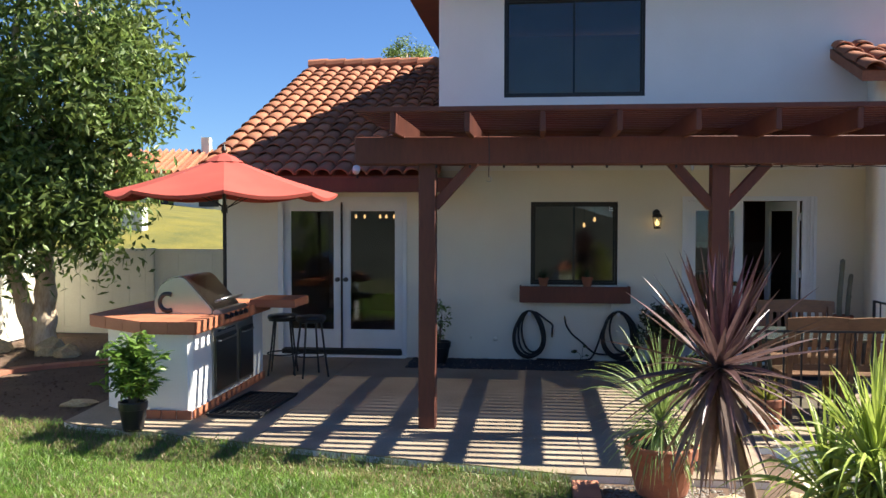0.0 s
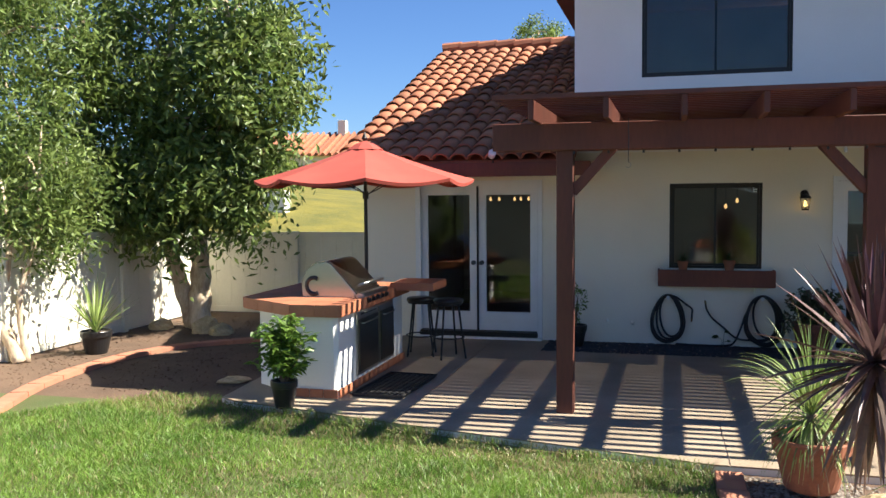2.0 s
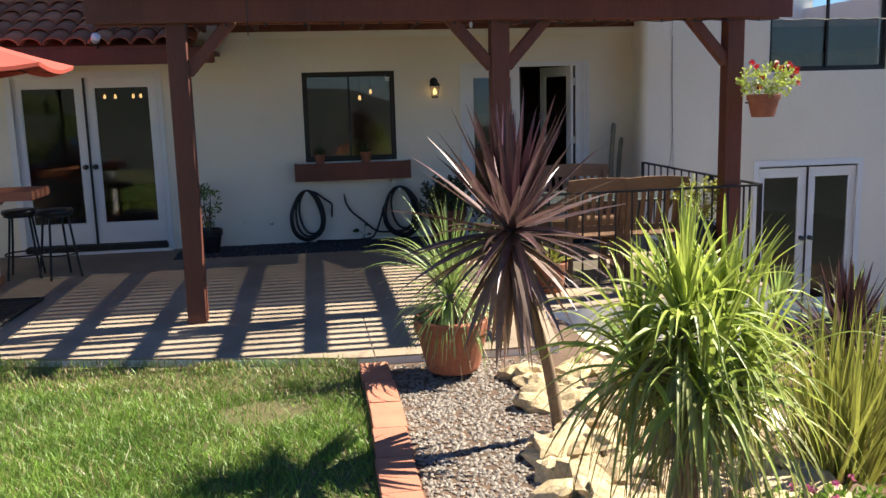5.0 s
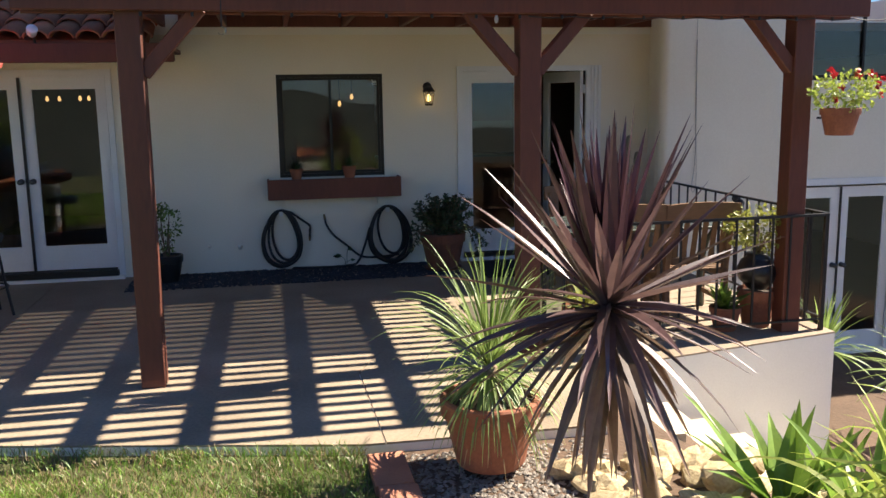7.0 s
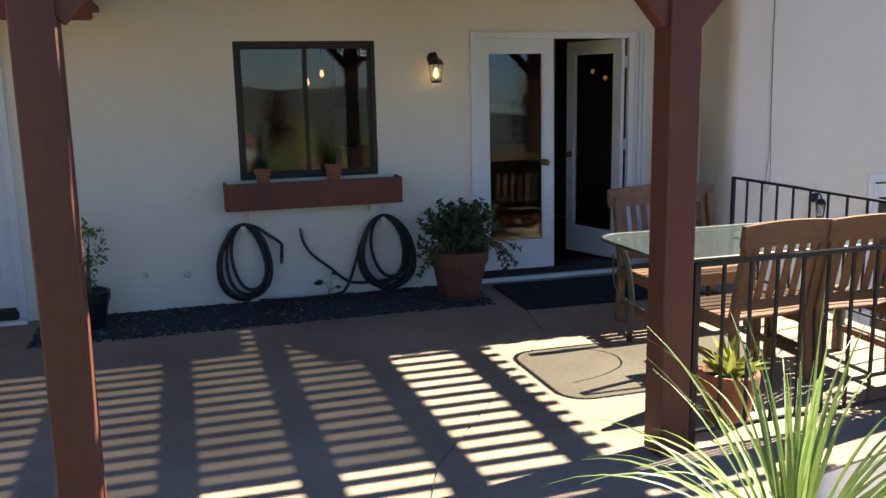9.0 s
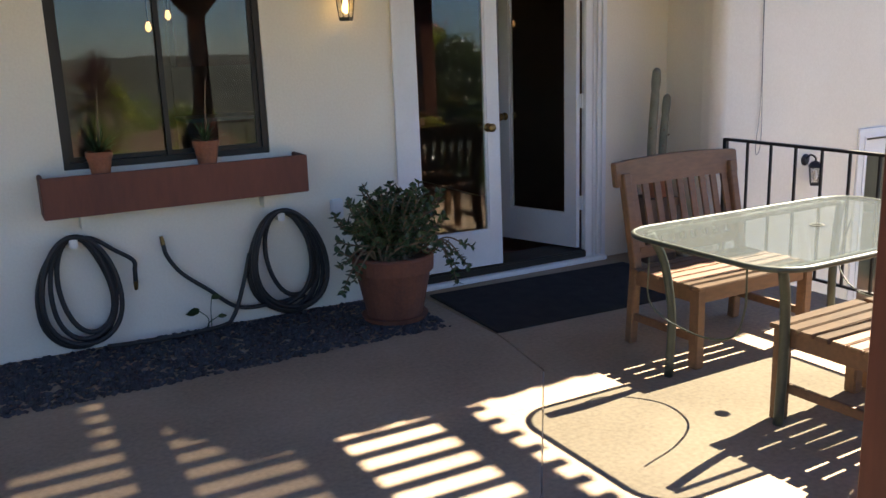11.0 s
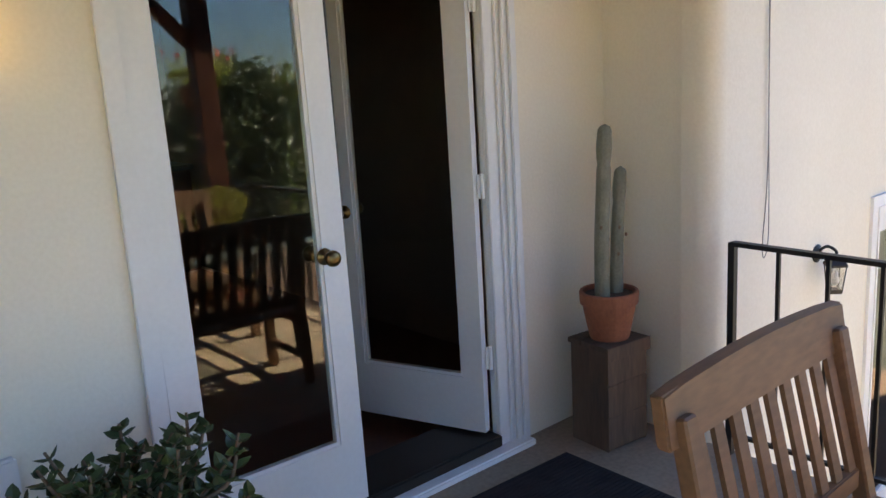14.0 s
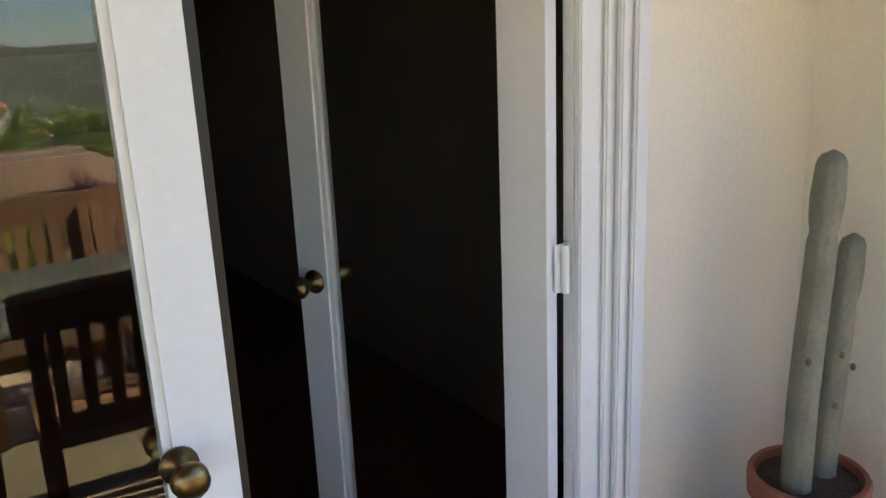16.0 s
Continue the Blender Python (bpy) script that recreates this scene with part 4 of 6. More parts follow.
# ---- bar stools ----
def bar_stool(x, y, rz):
    t = thing("bar_stool", x, y, 0, "black iron bar stool with a round padded seat", "stool", "bar stools", rz=rz)
    part("seat", lathe([(0.03, 0.66), (0.175, 0.665), (0.185, 0.69), (0.175, 0.715), (0.10, 0.725)], 24), PLASTIC, t, "black padded seat", True)
    part("seat_ring", lathe([(0.165, 0.645), (0.165, 0.665), (0.15, 0.665), (0.15, 0.645)], 20), BLACK_IRON, t)
    for k in range(4):
        a = math.pi / 4 + k * math.pi / 2
        c, s = math.cos(a), math.sin(a)
        part("leg", tube([(0.13 * c, 0.13 * s, 0.66), (0.17 * c, 0.17 * s, 0.35), (0.225 * c, 0.225 * s, 0.0)], 0.012, 8), BLACK_IRON, t)
    ring = [(0.186 * math.cos(i * math.pi / 12), 0.186 * math.sin(i * math.pi / 12), 0.25) for i in range(25)]
    part("foot_ring", tube(ring, 0.009, 6, caps=False), BLACK_IRON, t)


bar_stool(-2.95, 9.72, 10)
bar_stool(-2.58, 9.62, 35)

# ---- rubber mat by the grill ----
rm = thing("rubber_mat", -2.72, 7.95, 0.0, "black perforated rubber mat on the terrace", "mat", rz=-3)
part("rim", wall_xz(-0.27, 0.27, -0.55, 0.55, 0, 0.016, [(-0.25, 0.25, -0.53, 0.53)]), RUBBER, rm).matrix_basis = pose(0, 0, 0.018, 90)
for i in range(9):
    part("bar", box(-0.25 + 0.0625 * i - 0.011, -0.25 + 0.0625 * i + 0.011, -0.53, 0.53, 0.003, 0.015), RUBBER, rm)
for j in range(17):
    part("bar", box(-0.25, 0.25, -0.53 + 0.066 * j - 0.010, -0.53 + 0.066 * j + 0.010, 0.004, 0.0165), RUBBER, rm)

# ---- railing ----
rl = thing("iron_railing", 4.05, 7.34, 0, "black wrought iron railing round the terrace edge", "railing")


def rail_run(p, q, n, ends=True):
    p, q = Vector(p) - Vector((4.05, 7.34, 0)), Vector(q) - Vector((4.05, 7.34, 0))
    part("top_rail", bar(p + Vector((0, 0, 0.90)), q + Vector((0, 0, 0.90)), 0.035, 0.018), BLACK_IRON, rl)
    part("bottom_rail", bar(p + Vector((0, 0, 0.09)), q + Vector((0, 0, 0.09)), 0.022, 0.014), BLACK_IRON, rl)
    for k in range(1, n):
        c = p.lerp(q, k / n)
        part("baluster", box(c.x - 0.007, c.x + 0.007, c.y - 0.007, c.y + 0.007, 0.09, 0.892), BLACK_IRON, rl)
    for c in (p, q):
        part("rail_post", box(c.x - 0.014, c.x + 0.014, c.y - 0.014, c.y + 0.014, 0.0, 0.905), BLACK_IRON, rl)


rail_run((1.77, 7.36, 0), (4.02, 7.43, 0), 15)
rail_run((4.05, 7.47, 0), (4.07, 10.36, 0), 15)

# ---- table and chairs ----
tb = thing("garden_table", 2.945, 8.72, 0, "green metal garden table with a frosted glass top", "table")
TOPM = bpy.data.materials.new("frosted_table_glass")
TOPM.use_nodes = True
tn = TOPM.node_tree
tp = tn.nodes["Principled BSDF"]
tp.inputs["Base Color"].default_value, tp.inputs["Roughness"].default_value = (0.12, 0.14, 0.138, 1), 0.17
wv = tn.nodes.new("ShaderNodeTexWave")
wv.bands_direction = "Y"
wv.inputs["Scale"].default_value, wv.inputs["Distortion"].default_value = 26, 0.0
bp_ = tn.nodes.new("ShaderNodeBump")
bp_.inputs["Strength"].default_value, bp_.inputs["Distance"].default_value = 0.5, 0.002
tc_ = tn.nodes.new("ShaderNodeTexCoord")
tn.links.new(tc_.outputs["Object"], wv.inputs["Vector"])
tn.links.new(wv.outputs[1], bp_.inputs["Height"])
tn.links.new(bp_.outputs[0], tp.inputs["Normal"])
tt, tm = tn.nodes.new("ShaderNodeBsdfTransparent"), tn.nodes.new("ShaderNodeMixShader")
tt.inputs[0].default_value = (0.90, 0.95, 0.94, 1)
tm.inputs[0].default_value = 0.34
tn.links.new(tt.outputs[0], tm.inputs[1])
tn.links.new(tp.outputs[0], tm.inputs[2])
tn.links.new(tm.outputs[0], tn.nodes["Material Output"].inputs[0])
GREENM = mat("grey_green_metal", (0.065, 0.078, 0.06), (0.04, 0.05, 0.038), rough=0.45, metal=0.2, scale=6)


def round_rect(hx, hy, r, n=6):
    return [(sx * (hx - r) + r * math.cos(a), sy * (hy - r) + r * math.sin(a)) for sx, sy, a0 in ((1, 1, 0), (-1, 1, 90), (-1, -1, 180), (1, -1, 270)) for a in (math.radians(a0 + 90 * k / n) for k in range(n + 1))]


part("tabletop", slab(round_rect(0.775, 0.46, 0.17), 0.712, 0.720), TOPM, tb, "ribbed pale green glass")
rim = [(x, y, 0.709) for x, y in round_rect(0.782, 0.467, 0.177)]
part("rim", tube(rim + rim[:1], 0.0125, 8, caps=False), GREENM, tb, "dark green metal rim", True)
for y in (-0.40, 0.40):
    part("apron", bar((-0.66, y, 0.695), (0.66, y, 0.695), 0.02, 0.025), GREENM, tb)
part("umbrella_hole_ring", lathe([(0.030, 0.719), (0.034, 0.7235), (0.022, 0.7235), (0.022, 0.719)], 18), GREENM, tb)
for sx in (-1, 1):
    for sy in (-1, 1):
        part("leg", tube(curve([(sx * 0.575, sy * 0.325, 0.0), (sx * 0.565, sy * 0.325, 0.30), (sx * 0.60, sy * 0.345, 0.56), (sx * 0.66, sy * 0.375, 0.70)], 5), 0.021, 10), GREENM, tb, smooth=True)
    part("leg_hoop", tube(curve([(sx * 0.70, 0.34, 0.60), (sx * 0.66, 0.36, 0.36), (sx * 0.58, 0.16, 0.26), (sx * 0.58, -0.05, 0.30), (sx * 0.62, -0.16, 0.45), (sx * 0.66, -0.20, 0.66)], 6), 0.0045, 8), GREENM, tb, "pale curved metal hoop")


def teak_chair(x, y, rz, wide, label):
    """A slatted garden chair that faces +y, its back at -y."""
    t = thing("garden_chair", x, y, 0, label, "chair", "teak garden chairs", rz=rz)
    h = wide / 2
    for sx in (-1, 1):
        part("front_leg", box(sx * (h - 0.03) - 0.028, sx * (h - 0.03) + 0.028, 0.20, 0.256, 0, 0.40, 0.006), TEAK, t)
        b = bar((sx * (h - 0.03), -0.24, 0.0), (sx * (h - 0.03), -0.21, 0.44), 0.05, 0.05, bevel=0.006)
        bar((sx * (h - 0.03), -0.21, 0.42), (sx * (h - 0.03), -0.31, 0.90), 0.05, 0.05, b, 0.006)
        part("back_leg", b, TEAK, t)
        part("side_rail", box(sx * (h - 0.03) - 0.016, sx * (h - 0.03) + 0.016, -0.20, 0.20, 0.33, 0.40, 0.004), TEAK, t)
        part("stretcher", box(sx * (h - 0.03) - 0.012, sx * (h - 0.03) + 0.012, -0.22, 0.20, 0.13, 0.17, 0.004), TEAK, t)
    part("front_rail", box(-h + 0.06, h - 0.06, 0.21, 0.245, 0.33, 0.40, 0.004), TEAK, t)
    n = 7
    for k in range(n):
        yy = -0.22 + k * 0.072
        part("seat_slat", box(-h - 0.005, h + 0.005, yy, yy + 0.060, 0.40, 0.42, 0.004), TEAK, t)
    top, m_ = bmesh.new(), 10
    xs = [-h - 0.03 + (wide + 0.06) * a / m_ for a in range(m_ + 1)]
    rim_ = [(x, 0.832 + 0.006 * math.sin(math.pi * a / m_)) for a, x in enumerate(xs)] + [(x, 0.958 + 0.018 * math.sin(math.pi * a / m_)) for a, x in reversed(list(enumerate(xs)))]
    fr, bk = [top.verts.new((x, -0.298 - 0.16 * (z - 0.83), z)) for x, z in rim_], [top.verts.new((x, -0.336 - 0.16 * (z - 0.83), z)) for x, z in rim_]
    top.faces.new(fr), top.faces.new(bk[::-1])
    for a in range(len(rim_)):
        b = (a + 1) % len(rim_)
        top.faces.new((fr[a], fr[b], bk[b], bk[a]))
    bmesh.ops.bevel(top, geom=top.edges[:], offset=0.006, segments=2, affect="EDGES")
    part("top_rail", top, TEAK, t)
    part("lower_rail", box(-h + 0.06, h - 0.06, -0.245, -0.215, 0.46, 0.52, 0.004), TEAK, t)
    k_ = max(5, round((wide - 0.12) / 0.075))
    for k in range(k_):
        xx = -h + 0.085 + (wide - 0.17) * k / (k_ - 1)
        part("back_slat", bar((xx, -0.228, 0.51), (xx, -0.312, 0.86), 0.040, 0.014), TEAK, t)


teak_chair(2.935, 9.29, 181, 0.83, "weathered teak garden chair with slatted back by the house")
teak_chair(2.68, 8.22, 2, 0.56, "sunlit teak garden chair with slatted back at the table")
teak_chair(3.26, 8.20, -3, 0.56, "teak garden chair with slatted back at the table")

# ---- by the door ----
dm = thing("doormat", 2.82, 10.45, 0.0, "charcoal ribbed doormat before the open door", "mat", rz=-2)
part("mat_body", box(-0.78, 0.78, -0.44, 0.44, 0, 0.012, 0.004), MAT_DARK, dm)
for i in range(43):
    part("rib", box(-0.76, 0.76, -0.425 + i * 0.02, -0.413 + i * 0.02, 0.012, 0.0155), MAT_DARK, dm)

cr = thing("wooden_crate", 3.87, 10.83, 0.0, "old grey wooden crate on end carrying the cactus pot", "crate", rz=-6)
for s in (-1, 1):
    part("side_board", box(s * 0.16 - 0.008, s * 0.16 + 0.008, -0.14, 0.14, 0.0, 0.455), OLD_WOOD, cr)
for k in range(3):
    part("board", box(-0.168, 0.168, -0.148, -0.140, 0.01 + k * 0.15, 0.152 + k * 0.15), OLD_WOOD, cr)
    part("board", box(-0.152 + k * 0.103, -0.055 + k * 0.103, -0.146, -0.1405, 0.008, 0.44), OLD_WOOD, cr)
part("back_board", box(-0.152, 0.152, 0.12, 0.14, 0.0, 0.455), OLD_WOOD, cr)
for k in range(3):
    part("top_board", box(-0.18, 0.18, -0.155 + k * 0.105, -0.055 + k * 0.105, 0.455, 0.478, 0.003), OLD_WOOD, cr)
part("top_batten", box(-0.185, 0.185, -0.165, -0.156, 0.42, 0.478), OLD_WOOD, cr)

cp = clay_pot("cactus_pot", 3.87, 10.82, 0.469, 0.155, 0.22, "terracotta pot with two tall columnar cacti on the crate", cat="potted cactus")
cp.scale = (0.80, 0.80, 0.95)
cr.scale = (0.70, 0.76, 0.98)


def cactus(pts, r):
    line = curve(pts, 24)
    bm, n, rings = bmesh.new(), 28, []
    for i, p in enumerate(line):
        u = i / (len(line) - 1)
        rr = r * (1.0 - 0.10 * u + 0.10 * math.exp(-((u - 0.86) / 0.06) ** 2) - 0.12 * math.exp(-((u - 0.76) / 0.02) ** 2)) * (math.sqrt(max(0, 1 - ((u - 0.95) / 0.05) ** 2)) if u > 0.95 else 1.0)
        rings.append([bm.verts.new(p + Vector((math.cos(a), math.sin(a), 0)) * max(rr, 0.003) * (1 + 0.035 * math.cos(a * 9))) for a in (k * 2 * math.pi / n for k in range(n))])
    for a, b in zip(rings, rings[1:]):
        for k in range(n):
            bm.faces.new((a[k], a[(k + 1) % n], b[(k + 1) % n], b[k]))
    bm.faces.new(rings[-1])
    return bm


part("cactus_column", cactus([(-0.055, 0, 0.2), (-0.052, 0, 0.45), (-0.03, 0, 0.72), (-0.012, 0, 0.96)], 0.040), CACTUS, cp, "tall grey-green ribbed column", True)
part("cactus_column", cactus([(0.065, 0, 0.2), (0.08, 0, 0.45), (0.115, 0, 0.765)], 0.036), CACTUS, cp, "shorter grey-green ribbed column", True)


for x, z in ((-0.092, 0.52), (-0.035, 0.46), (0.06, 0.50), (0.115, 0.46), (-0.05, 0.36), (0.05, 0.38)):
    part("bud", lathe([(0.003, -0.008), (0.008, -0.003), (0.007, 0.005), (0.002, 0.009)], 8, x, -0.03), STEM, cp, "dark dried bud").location.z = z


# ---- plants ----
def rosette(lv, core, n, lo, hi, length, width, droop, seg=5, jitter=0.02, fold=0.15):
    """Leaves round a growing point; lo..hi are the angles over the horizon."""
    for i in range(n):
        a, e = i * 2.39996 + random.uniform(-0.2, 0.2), math.radians(random.uniform(lo, hi))
        way = (math.cos(a) * math.cos(e), math.sin(a) * math.cos(e), math.sin(e))
        lv.blade(Vector(core) + ball(jitter), way, length * random.uniform(0.8, 1.12), width * random.uniform(0.8, 1.15), droop * random.uniform(0.6, 1.3), seg, random.uniform(-0.5, 0.5), fold)


def cordyline(x, y, z, sx, sy, h, n, length, label):
    t = thing("cordyline", x, y, z, label, "cordyline plant")
    core = Vector((sx, sy, h))
    part("stem", tube(curve([(0, 0, 0), (sx * 0.3, sy * 0.3, h * 0.4), (sx * 0.85, sy, h * 0.8), core], 6), [0.035 - 0.0006 * i for i in range(19)], 8), STEM, t, smooth=True)
    lv = Leaves()
    rosette(lv, core + Vector((0, 0, 0.03)), int(n * 0.34), 60, 89, length * 1.03, 0.047, 0.04, fold=0.5)
    lv.make("upright_leaves", LEAF_WINE, t, "stiff dark wine upright leaves")
    lv = Leaves()
    rosette(lv, core, int(n * 0.30), 12, 60, length * 1.02, 0.048, 0.22, fold=0.5)
    rosette(lv, core, int(n * 0.25), -25, 15, length, 0.046, 0.6, fold=0.4)
    lv.make("leaves", LEAF_PURPLE, t, "stiff purple-bronze sword leaves")
    lv = Leaves()
    rosette(lv, core - Vector((0, 0, 0.03)), int(n * 0.22), -55, -20, length * 0.95, 0.05, 0.9, fold=0.3)
    rosette(lv, core - Vector((0, 0, 0.06)), int(n * 0.24), -82, -50, length * 1.05, 0.05, 0.7, fold=0.3)
    lv.make("old_leaves", LEAF_BRONZE, t, "hanging older tan and bronze leaves")


cordyline(1.33, 4.46, -0.06, -0.27, -0.06, 1.13, 118, 0.61, "purple cordyline with spiky sword leaves on a thin leaning stem")
cordyline(3.25, 5.0, -0.75, 0.10, 0.05, 0.85, 90, 0.55, "small purple cordyline in the lower bed")

bp2 = clay_pot("potted_ponytail", 0.94, 5.63, -0.012, 0.25, 0.35, "large terracotta pot with a strappy green ponytail plant", cat="potted plant")
lv = Leaves()
rosette(lv, (0, 0, 0.50), 95, 35, 88, 0.66, 0.014, 1.5, 10, 0.02, 0.3)
rosette(lv, (0, 0, 0.46), 120, -30, 35, 0.50, 0.013, 2.2, 9, 0.02, 0.3)
lv.make("leaves", LEAF_PALE, bp2, "narrow arching green leaves")
lv = Leaves()
rosette(lv, (0, 0, 0.42), 40, -60, -5, 0.45, 0.012, 1.2, 6)
lv.make("dry_leaves", LEAF_DRY, bp2, "dry straw-coloured hanging leaves")
part("trunk", tube([(0, 0, 0.26), (0, 0, 0.36), (0, 0, 0.5)], [0.09, 0.06, 0.035], 10), STEM, bp2, smooth=True)

pt = thing("ponytail_palm", 1.40, 3.0, -0.08, "bright green ponytail palm with long drooping strap leaves", "palm")
pt.scale = (0.74, 0.74, 0.97)
part("trunk", tube(curve([(0, 0, 0), (-0.02, 0, 0.4), (-0.06, -0.06, 0.95)], 8), [0.085 - 0.0025 * i for i in range(17)], 10), STEM, pt, smooth=True)
for cx, cy, cz, n in ((-0.10, -0.10, 1.06, 120), (-0.26, 0.04, 0.92, 80), (0.16, 0.0, 1.00, 110), (0.02, 0.18, 0.95, 70), (-0.03, -0.2, 0.84, 80), (0.26, -0.05, 0.80, 60)):
    lv = Leaves()
    rosette(lv, (cx, cy, cz), int(n * 0.32), 45, 88, 0.50, 0.032, 1.1, 8, 0.03, 0.35)
    rosette(lv, (cx, cy, cz - 0.03), int(n * 0.34), 0, 50, 0.60, 0.028, 2.2, 9, 0.03, 0.35)
    lv.make("leaf_head", LEAF_PALM, pt, "arching bright green strap leaves")
    lv = Leaves()
    rosette(lv, (cx, cy, cz - 0.06), int(n * 0.42), -45, 12, 0.66, 0.022, 2.2, 9, 0.03, 0.35)
    lv.make("hanging_leaves", LEAF_OLIVE, pt, "long yellowing leaves hanging from the head")
    part("branch", tube([(-0.05, -0.04, 0.8), (cx, cy, cz)], [0.045, 0.03], 8), STEM, pt)
lv = Leaves()
rosette(lv, (-0.04, -0.04, 0.86), 70, -75, -15, 0.62, 0.015, 1.4, 8, 0.05, 0.3)
lv.make("dry_skirt", LEAF_DRY, pt, "dry hanging leaves below the heads")

for x, y, z, n, ln, m_, lab in ((2.45, 3.75, -0.25, 130, 0.95, LEAF_YELLOW, "yellow-green flax clump with upright blades"), (2.95, 4.2, -0.45, 110, 1.0, LEAF_YELLOW, "yellow flax clump in the lower bed"),
                                (2.05, 4.05, -0.12, 60, 0.55, LEAF_PALM, "low green strappy clump among the stones")):
    t = thing("flax_clump", x, y, z, lab, "plant", "flax clumps")
    lv = Leaves()
    rosette(lv, (0, 0, 0), n, 58, 88, ln, 0.024, 0.35, 6, 0.13, 0.3)
    lv.make("leaves", m_, t)
    lv = Leaves()
    rosette(lv, (0, 0, 0), n // 4, 25, 65, ln * 0.8, 0.02, 0.9, 6, 0.10)
    lv.make("dry_leaves", LEAF_DRY, t, "dry bent outer leaves")

for x, y, z in ((2.15, 4.95, -0.12), (2.45, 4.75, -0.2), (2.65, 5.3, -0.45)):
    t = thing("broadleaf_plant", x, y, z, "green broad-leaved plant among the stones", "plant", "broad-leaved plants")
    lv = Leaves()
    for i in range(17):
        a, e = i * 2.4, random.uniform(0.6, 1.35)
        lv.blade(ball(0.05), (math.cos(a) * math.cos(e), math.sin(a) * math.cos(e), math.sin(e)), random.uniform(0.45, 0.7), 0.10, 0.7, 7, random.uniform(-0.4, 0.4), 0.3)
    lv.make("leaves", LEAF_BRIGHT, t)


def shrub(lv, c, r, n, size, wide=0.45, out=0.6):
    """Clumps of small leaves on unseen twigs."""
    c = Vector(c)
    for i in range(n):
        p = ball(1)
        p = p.normalized() * (0.35 + 0.65 * p.length)
        p = Vector((p.x * r[0], p.y * r[1], p.z * r[2]))
        for k in range(5):
            q = c + p + ball(size * 1.1)
            lv.leaf(q, p.normalized() * out + ball(1), size * random.uniform(0.7, 1.2), size * wide)


def twigs(c, r, z0, n, owner, rad=0.006):
    for i in range(n):
        e = ball(0.8)
        q = Vector(c) + Vector((e.x * r[0], e.y * r[1], e.z * r[2]))
        b = Vector((c[0] + random.uniform(-0.03, 0.03), c[1] + random.uniform(-0.03, 0.03), z0))
        part("stem", tube([b, b.lerp(q, 0.5) + Vector((0, 0, 0.03)), q], [rad * 1.4, rad, rad * 0.5], 5), STEM, owner)


def branch(lv, owner, pts, leaf, gap, rad, bare=0.3):
    """A fleshy stem that carries crossed pairs of thick leaves along its outer part."""
    line = curve(pts, 7)
    part("stem", tube(line, [rad * (1 - 0.6 * k / (len(line) - 1)) for k in range(len(line))], 6), STEM, owner, smooth=True)
    run, turn, n = 0.0, random.uniform(0, 3), len(line)
    for k in range(int(n * bare), n - 1):
        run += (line[k + 1] - line[k]).length
        if run < gap and k < n - 2:
            continue
        run, turn = 0.0, turn + 1.57
        d = (line[k + 1] - line[k]).normalized()
        side = d.cross((math.cos(turn), math.sin(turn), 0.3)).normalized()
        for sgn in (-1, 1):
            lv.blade(line[k], side * sgn + d * 0.55 + ball(0.25), leaf * random.uniform(0.75, 1.15), leaf * 0.85, 0.15, 3, random.uniform(-0.5, 0.5), 0.45)


jp = clay_pot("jade_pot", 1.68, 10.64, 0.02, 0.24, 0.38, "large dark terracotta pot with a branching jade plant", TERRACOTTA_DARK, cat="potted plant")
part("saucer", lathe([(0.16, -0.015), (0.19, -0.01), (0.20, 0.015), (0.185, 0.015)], 24), TERRACOTTA_DARK, jp)
lv = Leaves()
random.seed(21)
for k in range(105):
    a, b0 = k * 2.4 + random.uniform(-0.3, 0.3), Vector((random.uniform(-0.10, 0.10), random.uniform(-0.08, 0.08), 0.33))
    out, top = random.uniform(0.06, 0.36), random.uniform(0.48, 0.80)
    q = Vector((out * math.cos(a) * 1.05, out * math.sin(a) * 0.85, top - 0.45 * max(0, out - 0.2)))
    branch(lv, jp, [b0, b0.lerp(q, 0.4) + Vector((0, 0, 0.04)) + ball(0.03), b0.lerp(q, 0.75) + ball(0.03), q], 0.045, 0.020, 0.010, 0.12)
for q in ((-0.36, -0.05, 0.36), (-0.37, -0.10, 0.20), (-0.30, -0.12, 0.28), (0.42, -0.08, 0.30), (0.52, -0.06, 0.36), (0.36, -0.14, 0.16), (0.44, 0.0, 0.20), (0.34, -0.05, 0.40), (0.46, -0.1, 0.24)):
    q = Vector(q)
    branch(lv, jp, [(0.12 * (1 if q.x > 0 else -1), -0.03, 0.36), (q.x * 0.62, q.y, 0.44), (q.x * 0.88, q.y, (q.z + 0.40) / 2), q], 0.040, 0.022, 0.007, 0.5)
lv.make("leaves", LEAF_JADE, jp, "dark fleshy jade leaves")

